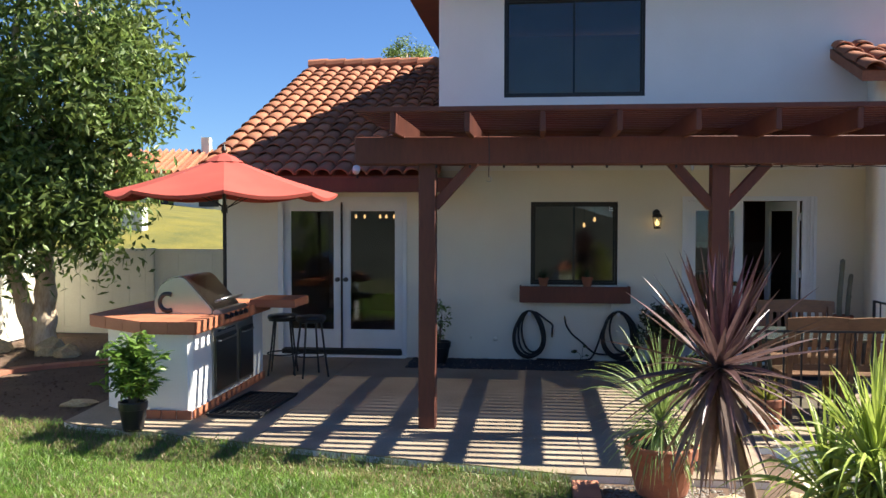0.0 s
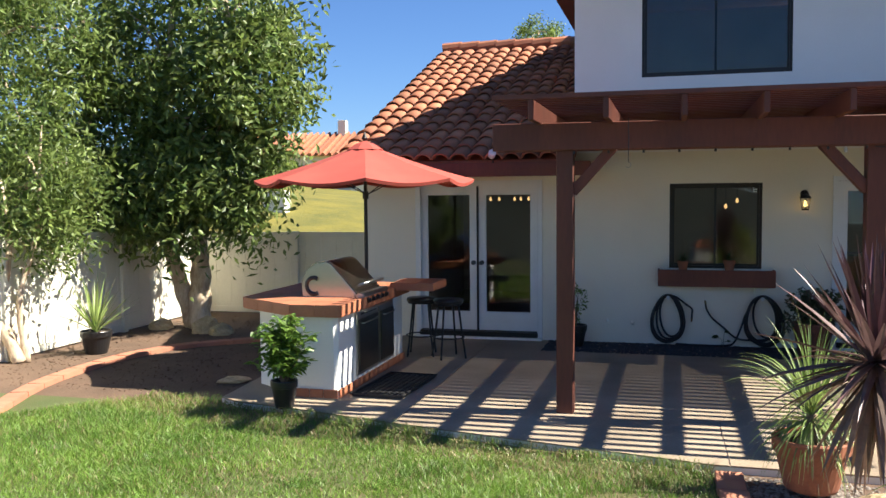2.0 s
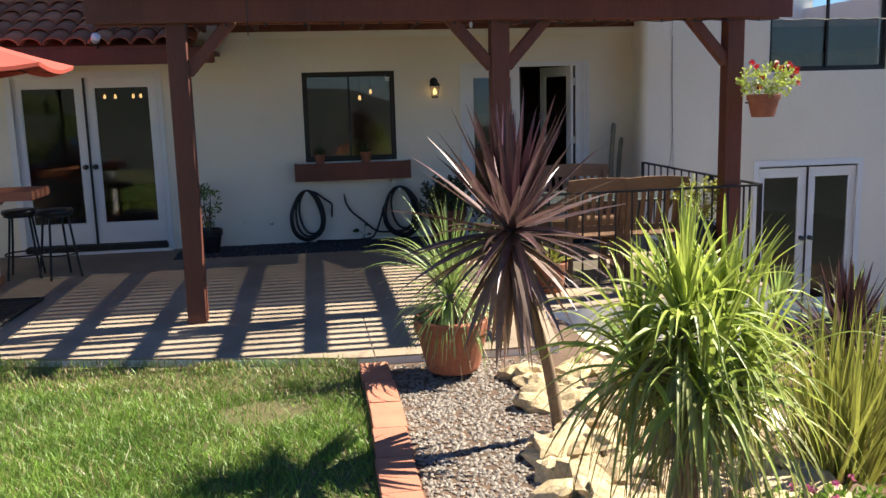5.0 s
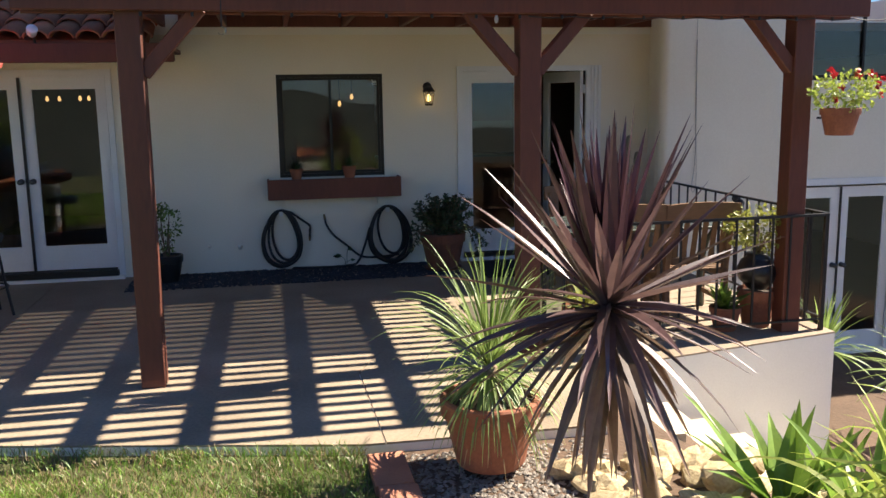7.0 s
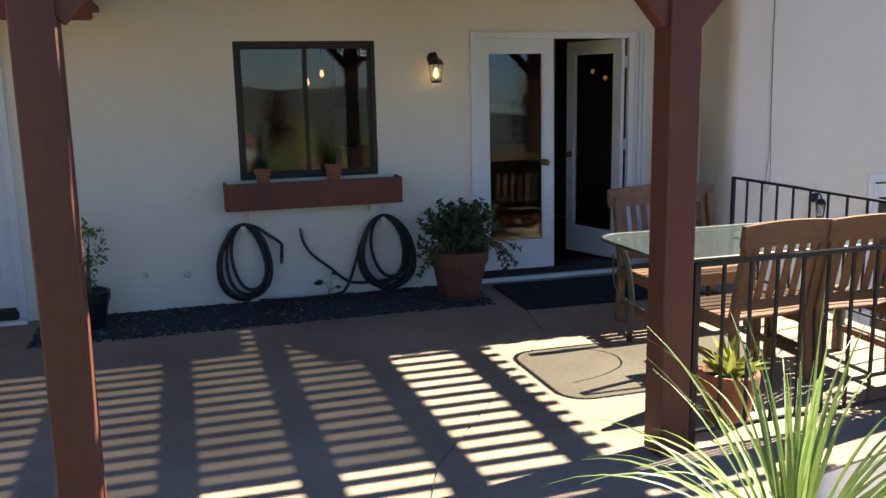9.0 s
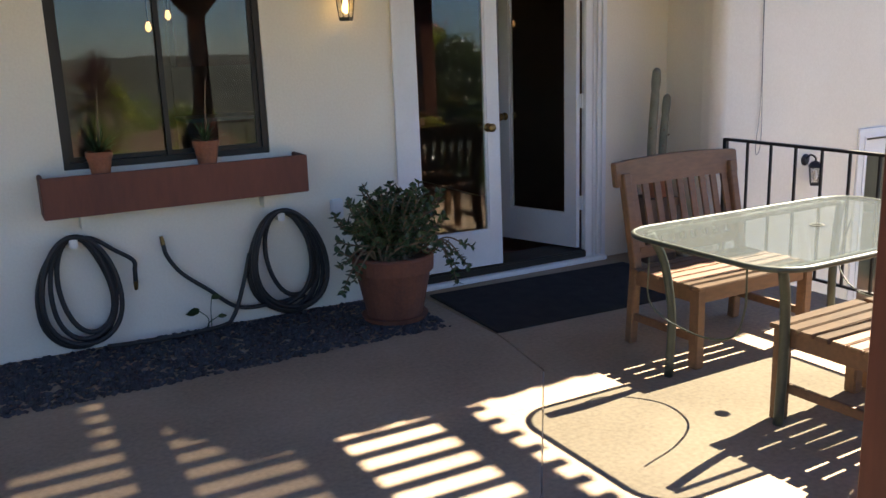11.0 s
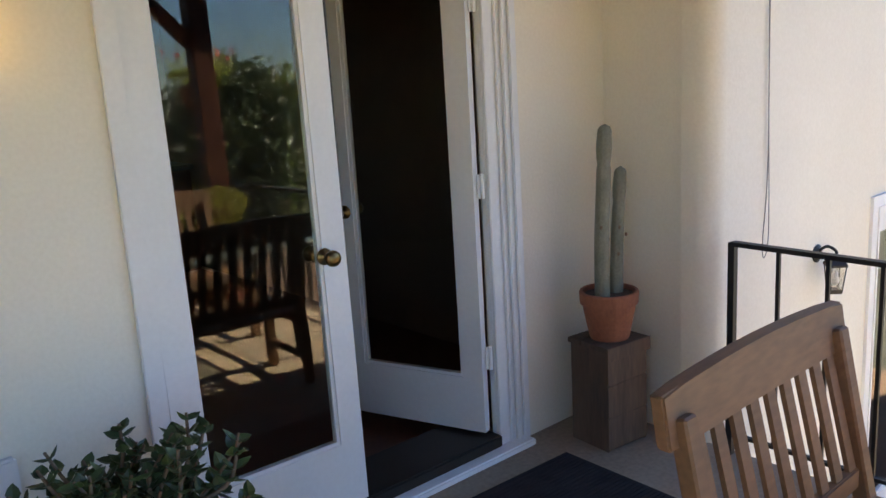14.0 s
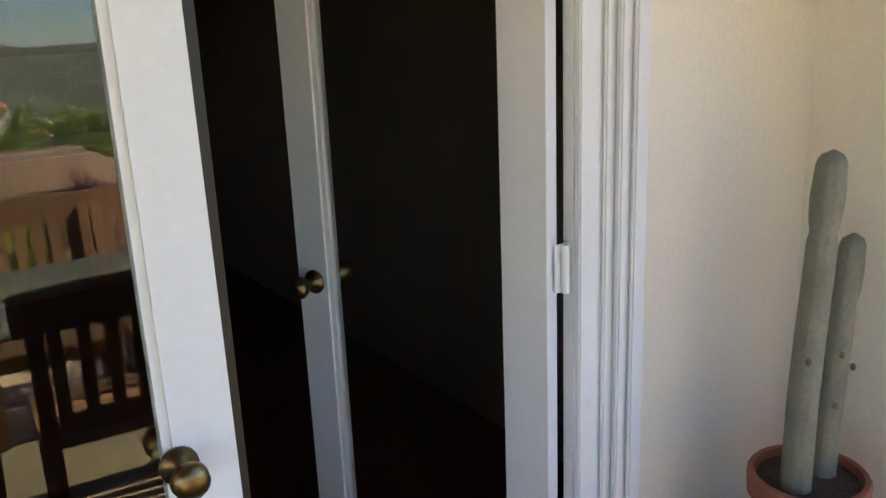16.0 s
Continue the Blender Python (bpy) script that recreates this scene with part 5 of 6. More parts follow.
bs = clay_pot("shrub_pot", -3.46, 6.86, 0.0, 0.125, 0.26, "bright green shrub in a glazed black pot by the grill", PLASTIC, cat="potted plant")
twigs((0, 0, 0.5), (0.22, 0.2, 0.2), 0.24, 14, bs)
lv = Leaves()
random.seed(8)
for k in range(62):
    a, out, top = k * 2.4, random.uniform(0.04, 0.30), random.uniform(0.46, 0.88)
    q = Vector((out * math.cos(a), out * math.sin(a), top - 0.6 * max(0, out - 0.14)))
    line = curve([(0.02 * math.cos(a), 0.02 * math.sin(a), 0.24), (q.x * 0.45, q.y * 0.45, q.z * 0.8), q], 6)
    part("twig", tube(line, [0.004 - 0.0002 * m for m in range(len(line))], 5), STEM, bs)
    for p in line[4:]:
        for m in range(3):
            b = random.uniform(0, 6.28)
            lv.blade(p + ball(0.02), (math.cos(b), math.sin(b), random.uniform(-0.6, 0.4)), random.uniform(0.06, 0.105), 0.036, 0.9, 3, random.uniform(-0.6, 0.6), 0.4)
lv.make("leaves", LEAF_BRIGHT, bs)

ds = clay_pot("door_shrub_pot", -1.18, 10.72, 0.0, 0.16, 0.28, "dark red pot with a thin green shrub beside the doors", PLASTIC, cat="potted plant")
twigs((0, 0, 0.55), (0.12, 0.1, 0.25), 0.26, 9, ds)
lv = Leaves()
shrub(lv, (0, 0, 0.56), (0.14, 0.12, 0.25), 60, 0.05, 0.5)
lv.make("leaves", LEAF_TREE, ds)

hb = clay_pot("hanging_basket", 3.86, 7.12, 1.51, 0.135, 0.19, "hanging terracotta pot of red flowers on the pergola post", cat="hanging pot")
part("bracket", tube([(-0.10, 0.12, 0.12), (0.0, 0.09, 0.12), (0.0, 0.0, 0.10)], 0.008, 6), BLACK_IRON, hb)
lv = Leaves()
shrub(lv, (0.04, 0, 0.30), (0.24, 0.2, 0.13), 130, 0.038, 0.6)
lv.make("leaves", LEAF_PALM, hb)
for i in range(15):
    c = Vector((0.04, 0, 0.31)) + Vector((random.uniform(-0.24, 0.26), random.uniform(-0.2, 0.1), random.uniform(-0.08, 0.14)))
    lv = Leaves()
    for k in range(8):
        lv.leaf(c, ball(1), 0.032, 0.028)
    lv.make("flower", PETAL_RED, hb, "red blossom")

for x, y, r, h, m_, kind_ in ((2.15, 7.62, 0.15, 0.27, LEAF_YELLOW, 0), (3.32, 7.62, 0.12, 0.19, LEAF_BRIGHT, 1), (3.62, 7.68, 0.15, 0.30, LEAF_JADE, 2)):
    t = clay_pot("terrace_pot", x, y, 0.0, r, h, ("terracotta pot with a yellow-green succulent by the railing", "small terracotta pot with a leafy plant by the railing", "upturned terracotta pot under a dark urn")[kind_], group="pots by the railing", cat="potted plant")
    if kind_ == 2:
        u = thing("dark_urn", x, y, h, "dark round urn with a yellowing jade shrub", "urn")
        part("urn", lathe([(0.07, 0), (0.15, 0.08), (0.165, 0.15), (0.13, 0.23), (0.09, 0.26), (0.10, 0.28)], 22), PLASTIC, u, smooth=True)
        lv = Leaves()
        shrub(lv, (0, 0, 0.47), (0.27, 0.22, 0.16), 170, 0.042, 0.6)
        lv.make("leaves", LEAF_YELLOW, u)
        twigs((0, 0, 0.45), (0.2, 0.16, 0.1), 0.27, 9, u)
    else:
        lv = Leaves()
        rosette(lv, (0, 0, h * 0.9), 40, 10, 80, 0.20, 0.045, 0.5, 4, 0.05)
        lv.make("leaves", m_, t)

yp = clay_pot("yucca_pot", -7.25, 9.25, -0.06, 0.20, 0.30, "black plastic nursery pot with a strappy plant by the fence", PLASTIC, cat="potted plant")
lv = Leaves()
rosette(lv, (0, 0, 0.28), 46, 30, 85, 0.75, 0.028, 0.5, 6)
lv.make("leaves", LEAF_PALE, yp)


for x, y in ((4.95, 8.7), (5.3, 7.9)):
    t = thing("silver_palm", x, y, -1.2, "pale silvery palm shrub on the lower terrace", "plant", "silver palms")
    part("stem", tube([(0, 0, 0), (0, 0, 0.6)], [0.05, 0.035], 8), STEM, t)
    lv = Leaves()
    rosette(lv, (0, 0, 0.6), 60, -10, 80, 0.6, 0.03, 1.0, 6)
    lv.make("leaves", LEAF_PALE, t)


# ---- trees ----
def tree(x, y, z, trunks, blobs, label, leaf=0.14, wide=0.30, group="", m_=LEAF_TREE, bark=BARK):
    """Leaning trunks, limbs to each clump, and a crown of many hanging leaves with gaps between clumps."""
    t = thing("tree", x, y, z, label, "tree", group)
    for pts, r in trunks:
        line = curve(pts, 8)
        part("trunk", tube(line, [r * (1 - 0.72 * i / (len(line) - 1)) * (1 + 0.10 * math.sin(i * 1.7)) for i in range(len(line))], 10), bark, t, smooth=True)
    lv = Leaves()
    for c, r, n in blobs:
        c = Vector(c)
        near = min((Vector(p) for pts, _ in trunks for p in curve(pts, 4)), key=lambda p: (p - c).length + 0.6 * max(0, p.z - c.z))
        for k in range(n):
            d = ball(1)
            d = d.normalized() * (0.30 + 0.70 * d.length)
            q = c + Vector((d.x * r[0], d.y * r[1], d.z * r[2]))
            if k % 5 == 0:
                part("limb", tube([near, near.lerp(q, 0.5) + Vector((0, 0, 0.12)), q], [0.03, 0.016, 0.005], 5), bark, t)
            s = random.uniform(0.15, 0.30)
            for j in range(random.randint(110, 170)):
                lv.leaf(q + Vector((random.gauss(0, s), random.gauss(0, s), random.gauss(0, s * 0.85))), Vector((random.gauss(0, 0.7), random.gauss(0, 0.7), random.gauss(-0.45, 0.6))), leaf * random.uniform(0.6, 1.2), leaf * wide)
    lv.make("crown", m_, t, "dense narrow green leaves")
    return t


tree(-7.15, 11.55, -0.06, [([(0.05, 0, 0), (0.10, 0, 0.8), (0.12, 0, 1.6), (0.45, 0, 3.0), (0.7, 0, 4.8)], 0.19), ([(-0.05, 0.05, 0), (-0.38, 0.1, 0.9), (-0.62, 0.1, 1.7), (-0.5, 0, 3.2), (-0.2, 0, 5.2)], 0.15)],
     [((1.08, -0.2, 3.75), (0.90, 0.8, 0.9), 36), ((0.8, -0.1, 5.0), (1.05, 0.9, 0.9), 34), ((1.05, 0.0, 2.7), (0.55, 0.6, 0.55), 14), ((-0.2, -0.5, 2.3), (0.95, 0.6, 0.65), 30), ((-0.7, -0.1, 4.2), (0.8, 0.8, 1.2), 30), ((0.6, -0.4, 2.0), (0.45, 0.45, 0.5), 9), ((0.9, -0.2, 1.7), (0.18, 0.2, 0.38), 5), ((-0.3, -0.7, 1.75), (0.8, 0.4, 0.4), 18), ((0.1, -0.3, 3.1), (0.9, 0.7, 0.7), 26)],
     "tall evergreen tree with pale papery trunks beside the fence", group="trees by the fence", leaf=0.165, wide=0.34)
tree(-8.9, 11.2, -0.06, [([(0, 0, 0), (0.1, 0, 1.5), (0.2, 0, 3.2), (0.1, 0, 5.5)], 0.16)],
     [((0.2, -0.3, 4.4), (1.1, 0.9, 1.2), 44), ((0.0, -0.4, 2.6), (1.0, 0.8, 0.8), 40), ((0.1, -0.5, 1.7), (1.0, 0.5, 0.45), 22)], "evergreen tree with dense dark foliage along the fence", group="trees by the fence")
tree(-7.75, 8.45, -0.06, [([(0, 0, 0), (-0.30, 0.05, 0.6), (-0.22, 0.1, 1.5), (-0.5, 0.2, 3.0), (-0.6, 0.2, 5.0)], 0.085), ([(0.05, 0.05, 0), (-0.1, 0.15, 0.8), (0.05, 0.3, 1.6), (0.1, 0.4, 3.0)], 0.05)],
     [((-0.6, 0.3, 3.9), (1.0, 0.9, 1.3), 40), ((-0.2, 0.6, 2.3), (0.9, 0.8, 0.7), 28), ((-1.2, -0.5, 2.6), (0.8, 0.8, 0.9), 30), ((-0.3, 0.5, 1.7), (0.8, 0.8, 0.4), 20), ((-0.4, 0.2, 4.8), (1.0, 0.9, 0.8), 24)], "slender evergreen tree with bright green leaves by the fence", group="trees by the fence", leaf=0.13, wide=0.30)
tree(-6.2, 40, 2.0, [([(0, 0, 0), (0, 0, 4), (0.2, 0, 7.5)], 0.2)], [((0.1, 0, 7.2), (1.1, 1.1, 0.9), 22)], "distant light green tree behind the roof", leaf=0.16, wide=0.4)
tree(6.1, 2.6, -1.2, [([(0, 0, 0), (0.1, 0, 1.0), (0, 0, 2.4)], 0.09)], [((0, 0, 2.2), (0.85, 0.8, 0.85), 36), ((-0.3, 0, 1.4), (0.9, 0.8, 0.6), 26)], "round citrus tree beside the lower terrace", leaf=0.12, wide=0.55, m_=LEAF_JADE)
for x, y in ((10, -4), (14, -9), (5, -13), (-3, -12), (-9, -8), (20, -14), (2, -22), (12, -24), (-14, -18)):
    tree(x, y, ground_z(x, y), [([(0, 0, 0), (0.1, 0, 1.2), (0, 0, 2.6)], 0.12)], [((0, 0, 2.4), (1.6, 1.6, 1.3), 20)], "dark green garden tree on the slope below the house", group="slope trees", leaf=0.24, wide=0.45)

# ---- fences and neighbours ----
lf = thing("fence", -8.0, 8.6, -0.06, "cream white vinyl board fence behind the trees", "fence", "garden fences")
for i in range(34):
    part("board", box(-0.012, 0.012, -4.9 + i * 0.283, -4.9 + i * 0.283 + 0.278, 0.05, 1.48), FENCE_W, lf)
for i in range(5):
    part("post", box(-0.055, 0.055, -4.95 + i * 2.4, -4.84 + i * 2.4, 0.0, 1.56, 0.006), FENCE_W, lf)
part("top_rail", box(-0.03, 0.03, -4.9, 4.7, 1.46, 1.54, 0.006), FENCE_W, lf)
part("bottom_rail", box(-0.028, 0.028, -4.9, 4.7, 0.02, 0.12, 0.006), FENCE_W, lf)
bf = thing("fence", -6.1, 13.24, -0.06, "cream vinyl board fence at the back of the garden", "fence", "garden fences")
for i in range(14):
    part("board", box(-1.9 + i * 0.283, -1.9 + i * 0.283 + 0.278, -0.012, 0.012, 0.05, 1.36), FENCE_W, bf)
for x in (-1.93, -0.10, 1.93):
    part("post", box(x - 0.055, x + 0.055, -0.055, 0.055, 0.0, 1.43, 0.006), FENCE_W, bf)
part("top_rail", box(-1.9, 1.95, -0.03, 0.03, 1.34, 1.42, 0.006), FENCE_W, bf)
part("bottom_rail", box(-1.9, 1.95, -0.028, 0.028, 0.02, 0.12, 0.006), FENCE_W, bf)

ub = thing("utility_box", -12.1, 25.0, ground_z(-12.1, 25) - 0.05, "white utility cabinets on the dry grassy slope", "utility box")
part("cabinet", box(-0.45, 0.05, -0.2, 0.2, 0, 0.65, 0.01), WHITE_PAINT, ub)
part("cabinet", box(0.08, 0.30, -0.2, 0.2, 0, 0.72, 0.01), STUCCO_W, ub)
part("lid", box(-0.47, 0.07, -0.22, 0.22, 0.65, 0.68, 0.004), WHITE_PAINT, ub)


def far_house(x, y, z, rz, w, d, eave, top, label, chimney=True):
    t = thing("house", x, y, z, label, "house", "distant houses", rz=rz)
    part("wall", box(-w / 2, w / 2, -d / 2, d / 2, -1.5, eave), STUCCO, t)
    bm = bmesh.new()
    v = [bm.verts.new(p) for p in ((-w / 2 - 0.4, -d / 2 - 0.4, eave), (w / 2 + 0.4, -d / 2 - 0.4, eave), (w / 2 + 0.4, d / 2 + 0.4, eave), (-w / 2 - 0.4, d / 2 + 0.4, eave), (-w / 2 + 1.5, 0, top), (w / 2 - 1.5, 0, top))]
    for f in ((0, 1, 5, 4), (2, 3, 4, 5), (1, 2, 5), (3, 0, 4), (3, 2, 1, 0)):
        bm.faces.new([v[i] for i in f])
    roof = part("roof", bm, TILE, t)
    n = int(w / 0.5)
    for k in range(n):
        xx = -w / 2 + 1.6 + (w - 3.2) * k / (n - 1)
        part("roof_rib", tube([(xx, -d / 2 - 0.4, eave + 0.06), (xx, 0, top + 0.06)], 0.10, 6), TILE, roof)
    for k in range(max(2, int(w / 2.5))):
        xx = -w / 2 + (k + 0.7) * w / (int(w / 2.5) + 0.4)
        part("window", box(xx - 0.5, xx + 0.5, -d / 2 - 0.03, -d / 2 + 0.02, eave - 1.7, eave - 0.5), DARK_FRAME, t)
    if chimney:
        part("chimney", box(w * 0.22, w * 0.22 + 0.45, -0.5, 0.1, top - 0.8, top + 0.75, 0.02), STUCCO, t)


far_house(-20.5, 46, 1.5, 8, 10, 8, 2.6, 4.0, "distant stucco house with a red tile roof and chimney")
for x, y, rz in ((27, -200, 190), (41, -208, 160), (12, -222, 170), (95, -240, 200), (60, -260, 180)):
    far_house(x, y, ground_z(x, y) + 1, rz, 13, 9, 4.5, 6.5, "far red-roofed house down in the valley", False)


# ---- garden pieces: steps, edging, stones, gravel, lawn ----
st = thing("garden_steps", 1.8, 6.0, 0, "pale concrete garden steps going down beside the terrace wall", "steps")
for i in range(6):
    part("step", slab([(0.02 + i * 0.34, -0.05), (0.37 + i * 0.34, -0.05), (0.37 + i * 0.34, 0.82 + i * 0.075), (0.02 + i * 0.34, 0.80 + i * 0.07)], -1.3, -0.10 - 0.17 * i), PALE_SLAB, st)


def rock_mesh(seed, sub=1, flat=0.6):
    random.seed(seed)
    bm = bmesh.new()
    bmesh.ops.create_icosphere(bm, subdivisions=sub, radius=1)
    for v in bm.verts:
        v.co *= 1 + 0.4 * noise.noise(v.co * 1.3 + Vector((seed, 0, 0))) + 0.22 * noise.noise(v.co * 3.1 + Vector((0, seed, 0)))
        v.co.z *= flat
    me = bpy.data.meshes.new("rock")
    bm.to_mesh(me)
    bm.free()
    me.materials.append(STONE)
    return me


ROCKS = [rock_mesh(s, 2) for s in range(6)]
random.seed(11)
for i in range(150):
    u = random.random()
    x = 1.30 + u * 0.95 + random.uniform(-0.12, 0.2)
    y = 3.2 + random.random() * 2.5
    if i > 115:
        x, y = random.uniform(1.1, 1.5), random.uniform(3.4, 4.6)
    s = random.uniform(0.05, 0.125)
    o = new("rock", random.choice(ROCKS))
    tagged(o, "pale sandstone garden rock in the gravel bed", "rock", "garden rocks")
    o.matrix_basis = Matrix.Translation((x, y, ground_z(x, y) + s * 0.28)) @ Euler((random.uniform(-0.4, 0.4), random.uniform(-0.4, 0.4), random.uniform(0, 6.3))).to_matrix().to_4x4() @ Matrix.Diagonal((s * random.uniform(0.9, 1.5), s, s * random.uniform(0.7, 1.1), 1))


def pebbles(name, spots, size, material, label, cat):
    base = [(1, 0, 0), (0.3, 0.95, 0), (-0.8, 0.6, 0), (-0.8, -0.6, 0), (0.3, -0.95, 0), (0, 0, 0.75), (0, 0, -0.6)]
    vs, fs = [], []
    for x, y, z in spots:
        s, a, e = size * random.uniform(0.5, 1.35), random.uniform(0, 6.28), random.uniform(0.6, 1.0)
        ca, sa, i, tx, ty = math.cos(a), math.sin(a), len(vs), random.uniform(-0.4, 0.4), random.uniform(-0.4, 0.4)
        for px, py, pz in base:
            px, py, pz = px * s * random.uniform(0.85, 1.15), py * s * e, (pz + tx * px + ty * py) * s * 0.7
            vs.append((x + px * ca - py * sa, y + px * sa + py * ca, z + pz + s * 0.2))
        for k in range(5):
            fs += [(i + k, i + (k + 1) % 5, i + 5), (i + (k + 1) % 5, i + k, i + 6)]
    return tagged(raw(name, vs, fs, material, smooth=False), label, cat, kind="stuff")


spots = []
for i in range(9500):
    x, y = random.uniform(0.54, 1.6), random.uniform(2.2, 5.9)
    if x > 1.25 and random.random() < 0.5:
        continue
    spots.append((x, y, ground_z(x, y)))
pebbles("pebbles", spots, 0.0145, PEBBLE, "loose grey and tan pebbles in the planting bed", "pebbles")
spots = [(random.uniform(-1.55, 1.88), random.uniform(10.30, 11.08), 0.0) for i in range(7600)]
pebbles("gravel", spots, 0.017, DARK_GRAVEL, "dark slate gravel strip along the house wall", "gravel")
spots = [(random.uniform(-7.9, -4.2), random.uniform(7.3, 12.8), -0.06) for i in range(1500)]
pebbles("earth_clods", spots, 0.016, EARTH, "crumbs of brown earth and leaf litter", "soil")

# brick edging beside the lawn and round the tree bed
BR = box(-0.095, 0.095, -0.199, 0.199, -0.05, 0.03, 0.005)
BRICK_ME = bpy.data.meshes.new("brick")
BR.to_mesh(BRICK_ME)
BR.free()
BRICK_ME.materials.append(EDGE_BRICK)


def edging(name, line, label):
    t = thing(name, 0, 0, 0, label, "edging", kind="structure")
    for i, (x, y, rz) in enumerate(line):
        o = new("brick", BRICK_ME)
        o.parent = t
        o.matrix_basis = pose(x, y, ground_z(x, y) + 0.025 + random.uniform(-0.004, 0.004), random.uniform(-0.4, 0.4), random.uniform(-0.8, 0.8), rz + random.uniform(-0.5, 0.5))
    return t


edging("edging", [(0.43 + 0.012 * math.sin(i), 5.66 - i * 0.4, 0) for i in range(13)], "terracotta brick edging between lawn and gravel bed")
bed = curve([(-6.2, 6.3, 0), (-6.55, 7.3, 0), (-6.68, 8.3, 0), (-6.62, 9.1, 0), (-6.3, 9.9, 0), (-5.6, 10.5, 0), (-4.9, 10.8, 0)], 40)
line, last = [], None
for a, b in zip(bed, bed[1:]):
    if last is None or (a - last).length >= 0.4:
        line.append((a.x, a.y, math.degrees(math.atan2((b - a).y, (b - a).x)) - 90))
        last = a
edging("edging", line, "curved terracotta edging of the tree bed")

# rock at the foot of the trees and a flat stepping stone
for x, y, s in ((-6.75, 11.2, 0.30), (-6.4, 11.0, 0.2), (-7.6, 11.3, 0.2)):
    o = tagged(new("rock", ROCKS[1]), "brown rounded rock at the foot of the tree", "rock", "tree rocks")
    o.matrix_basis = pose(x, y, -0.02, 0, 0, 40 * s * 10) @ Matrix.Diagonal((s, s * 0.8, s, 1))
o = tagged(new("stepping_stone", ROCKS[2]), "flat pale stone lying on the bare earth", "stone")
o.matrix_basis = pose(-4.6, 8.0, -0.03, 0, 0, 30) @ Matrix.Diagonal((0.17, 0.10, 0.07, 1))

# terrace paving in slabs with sawn joints
JOINT = [(0.455, 5.5), (0.43, 7.2), (0.58, 7.58), (1.07, 8.245), (1.72, 9.16), (1.92, 9.44), (2.02, 10.0), (2.02, 11.5)]
front = lambda x: 6.38 - (x + 1.5) * 0.224
SLABS = [[(-4.25, 7.12), (-4.0, 6.98), (-3.4, 6.86), (-2.304, front(-2.304) + 0.005), (-2.304, WALL), (-4.5, WALL)],
         [(-2.296, front(-2.296) + 0.005), (-1.5, 6.38), (0.33, 5.97), (0.446, 5.968)] + [(x - 0.004, y) for x, y in JOINT[1:-1]] + [(2.016, WALL), (-2.296, WALL)],
         [(0.454, 5.968), (1.75, 5.95), (1.9, 6.9), (4.1, 7.36), (4.1, WALL), (2.024, WALL)] + [(x + 0.004, y) for x, y in JOINT[-2:0:-1]]]
for poly in SLABS:
    part("paving_slab", slab(poly, -0.012, 0.0), CONCRETE, patio)

# lawn blades
def in_lawn(x, y):
    edge = 7.2 - 0.235 * (x + 5)
    lim = np.where(x < -5, 7.2 + 0.9 * (x + 5), edge) - 0.03
    return (y < lim) & (x < 0.32)


rs = np.random.RandomState(4)
N = 360000
gxs, gys = rs.uniform(-7.5, 0.34, N), rs.uniform(1.2, 7.3, N)
near = rs.uniform(0, 1, N) < np.clip(1.25 - (gys - 2.0) * 0.09, 0.5, 1.0)
tx, ty = rs.uniform(-5, 0.2, 26), rs.uniform(2.4, 6.4, 26)
own = rs.randint(0, 26, 20000)
gxs[:20000], gys[:20000] = tx[own] + rs.normal(0, 0.07, 20000), ty[own] + rs.normal(0, 0.06, 20000)
patch = np.sin(gxs * 1.7 + 0.6 * np.sin(gys * 2.1)) * np.sin(gys * 1.3 + gxs * 0.7) + 0.4 * np.sin(gxs * 5.1 + 1) * np.sin(gys * 4.3)
bare = (np.hypot(gxs + 0.25, (gys - 5.15) * 1.4) < 0.28) & (rs.uniform(0, 1, N) < 0.8)
keep = in_lawn(gxs, gys) & near & ~bare & (rs.uniform(0, 1, N) < 0.80 + 0.25 * patch)
gxs, gys, patch = gxs[keep], gys[keep], patch[keep]
edge_d = 7.2 - 0.235 * (gxs + 5) - gys
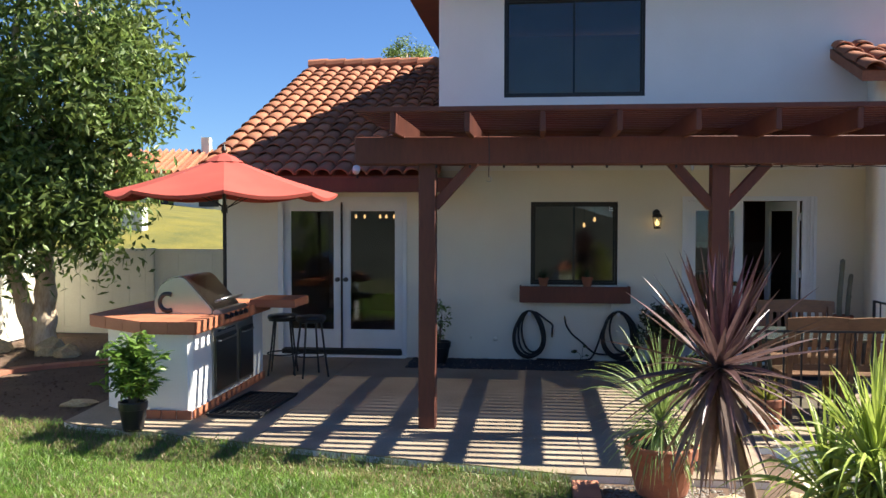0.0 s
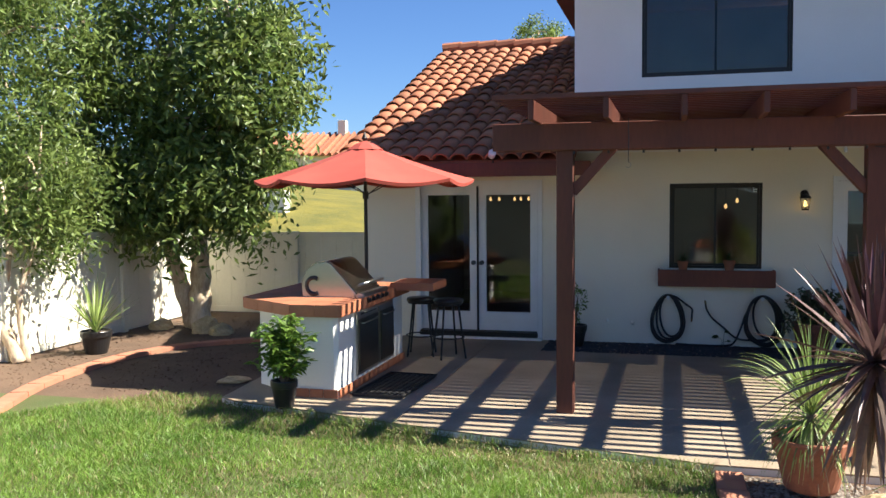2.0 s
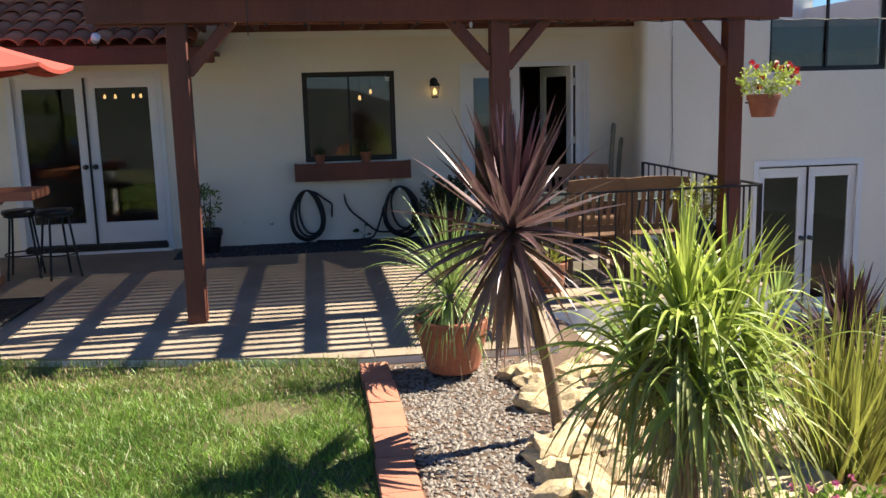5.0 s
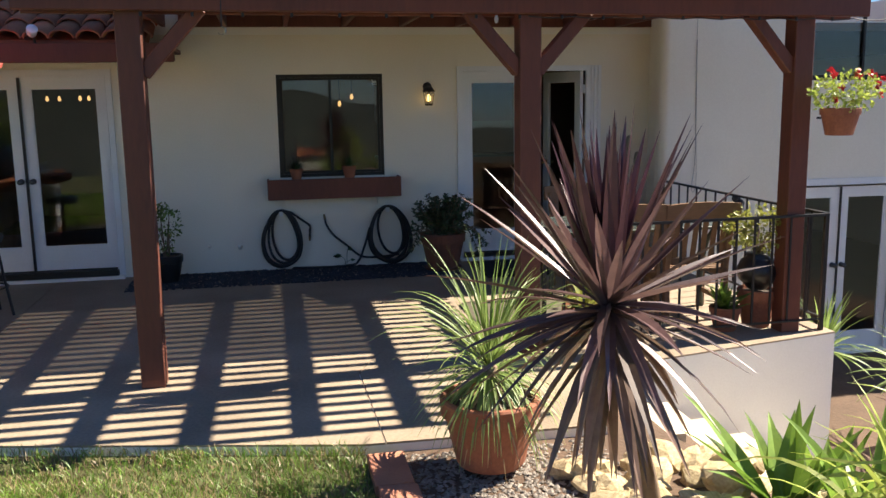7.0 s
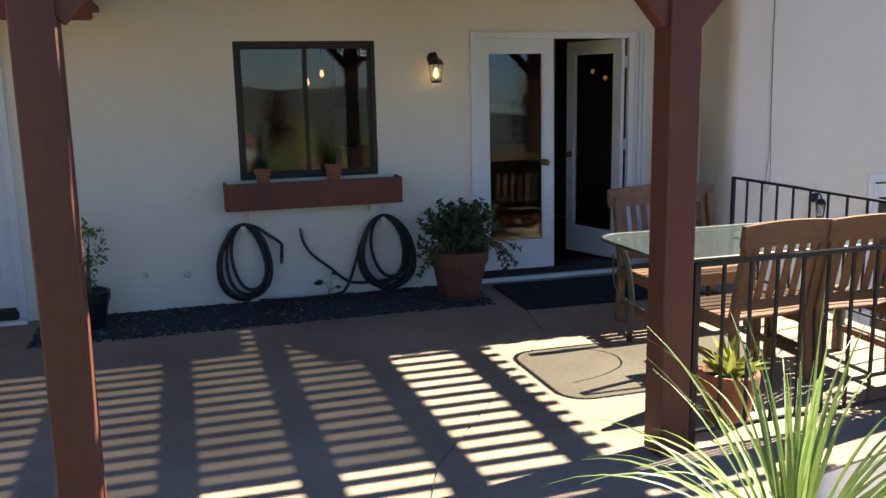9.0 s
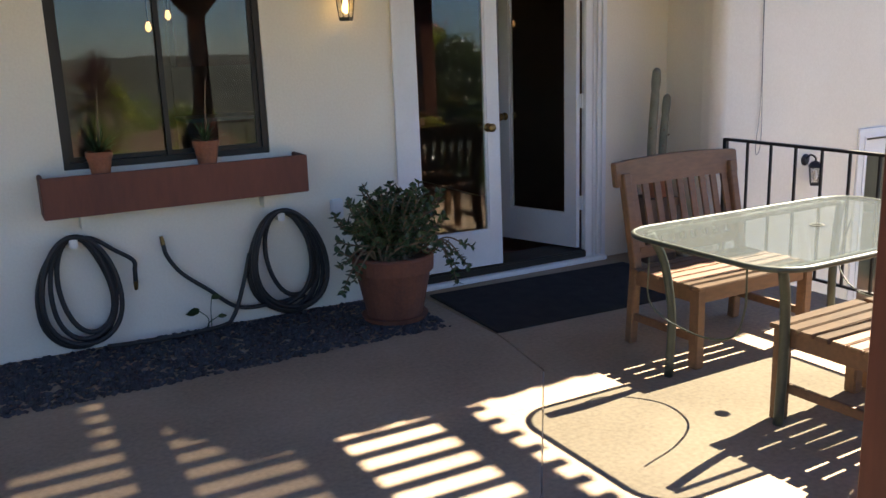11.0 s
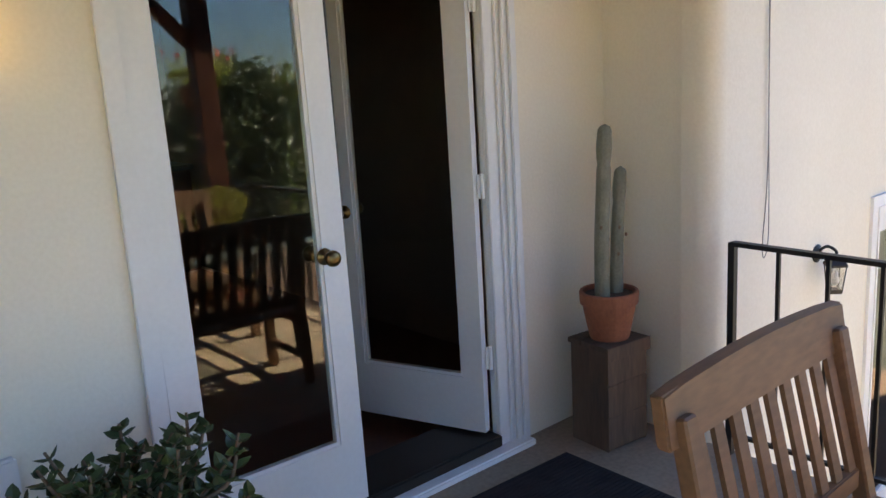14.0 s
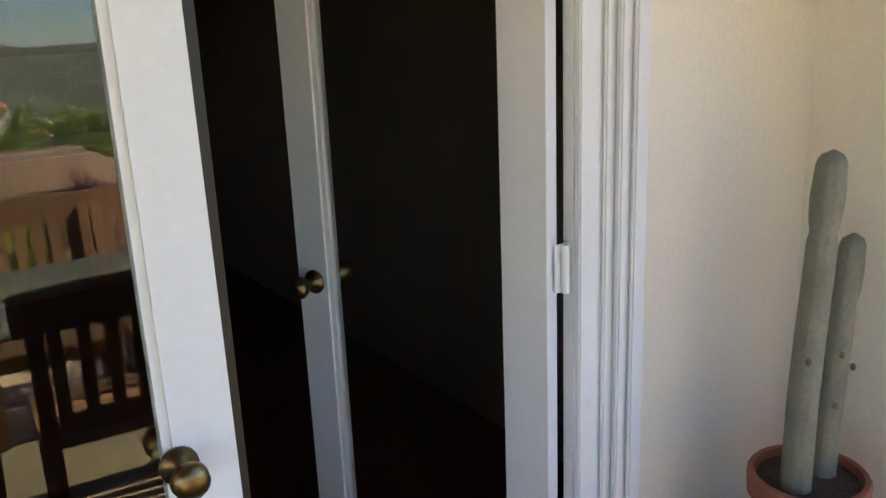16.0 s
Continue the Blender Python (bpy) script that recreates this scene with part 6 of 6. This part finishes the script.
for nm, m_, sel in (("grass", GRASS, (rs.uniform(0, 1, len(gxs)) < 0.90) & ~((edge_d < 0.6) & (rs.uniform(0, 1, len(gxs)) < 0.35))), ("dry_grass", LEAF_DRY, None)):
    pick = sel if sel is not None else ~first
    first = pick
    x, y = gxs[pick], gys[pick]
    n = len(x)
    a, h, wd = rs.uniform(0, 6.28, n), np.where(edge_d[pick] < 0.12, rs.uniform(0.05, 0.085, n), rs.uniform(0.03, 0.068, n)) * (1 + 0.35 * patch[pick]), rs.uniform(0.0035, 0.0065, n)
    lean = rs.uniform(0.2, 1.5, n) * h
    b = rs.uniform(0, 6.28, n)
    v = np.zeros((n, 5, 3))
    z0 = np.where(edge_d[pick] < 0.3, -0.062 + 0.035 * (1 - np.clip(edge_d[pick], 0, 0.3) / 0.3), -0.062)
    for k, (s, up, ln) in enumerate(((-1, 0, 0), (1, 0, 0), (0.8, 0.55, 0.3), (-0.8, 0.55, 0.3), (0, 1.0, 1.0))):
        v[:, k, 0] = x + s * wd / 2 * np.cos(a) + ln * lean * np.cos(b)
        v[:, k, 1] = y + s * wd / 2 * np.sin(a) + ln * lean * np.sin(b)
        v[:, k, 2] = z0 + up * h
    me = bpy.data.meshes.new(nm)
    idx = np.arange(n)[:, None] * 5
    loops = np.concatenate([idx + np.array([0, 1, 2, 3]), idx + np.array([3, 2, 4])], axis=1)
    me.vertices.add(n * 5)
    me.vertices.foreach_set("co", v.ravel())
    me.loops.add(n * 7)
    me.loops.foreach_set("vertex_index", loops.ravel())
    me.polygons.add(n * 2)
    starts = np.stack([np.arange(n) * 7, np.arange(n) * 7 + 4], axis=1).ravel()
    me.polygons.foreach_set("loop_start", starts)
    me.update(calc_edges=True)
    me.validate()
    tagged(finish(new(nm, me), m_), "mown green lawn grass" if nm == "grass" else "dry straw blades in the lawn", "grass", kind="stuff")

fl_ = Leaves()
gc = Leaves()
random.seed(5)
for i in range(900):
    x, y = random.uniform(1.75, 2.7), random.uniform(2.3, 3.4)
    z = ground_z(x, y)
    for k in range(4):
        gc.leaf((x + random.uniform(-0.03, 0.03), y + random.uniform(-0.03, 0.03), z + random.uniform(0, 0.12)), ball(1) + Vector((0, 0, 0.6)), 0.05, 0.02)
    if i % 14 == 0:
        for k in range(7):
            fl_.leaf((x, y, z + 0.15), ball(1) + Vector((0, 0, 0.3)), 0.025, 0.022)
g_ = thing("ground_cover", 0, 0, 0, "low green ground cover with pink flowers", "ground cover", kind="stuff")
gc.make("leaves", LEAF_BRIGHT, g_)
fl_.make("flowers", PETAL_PINK, g_, "small pink blossoms")
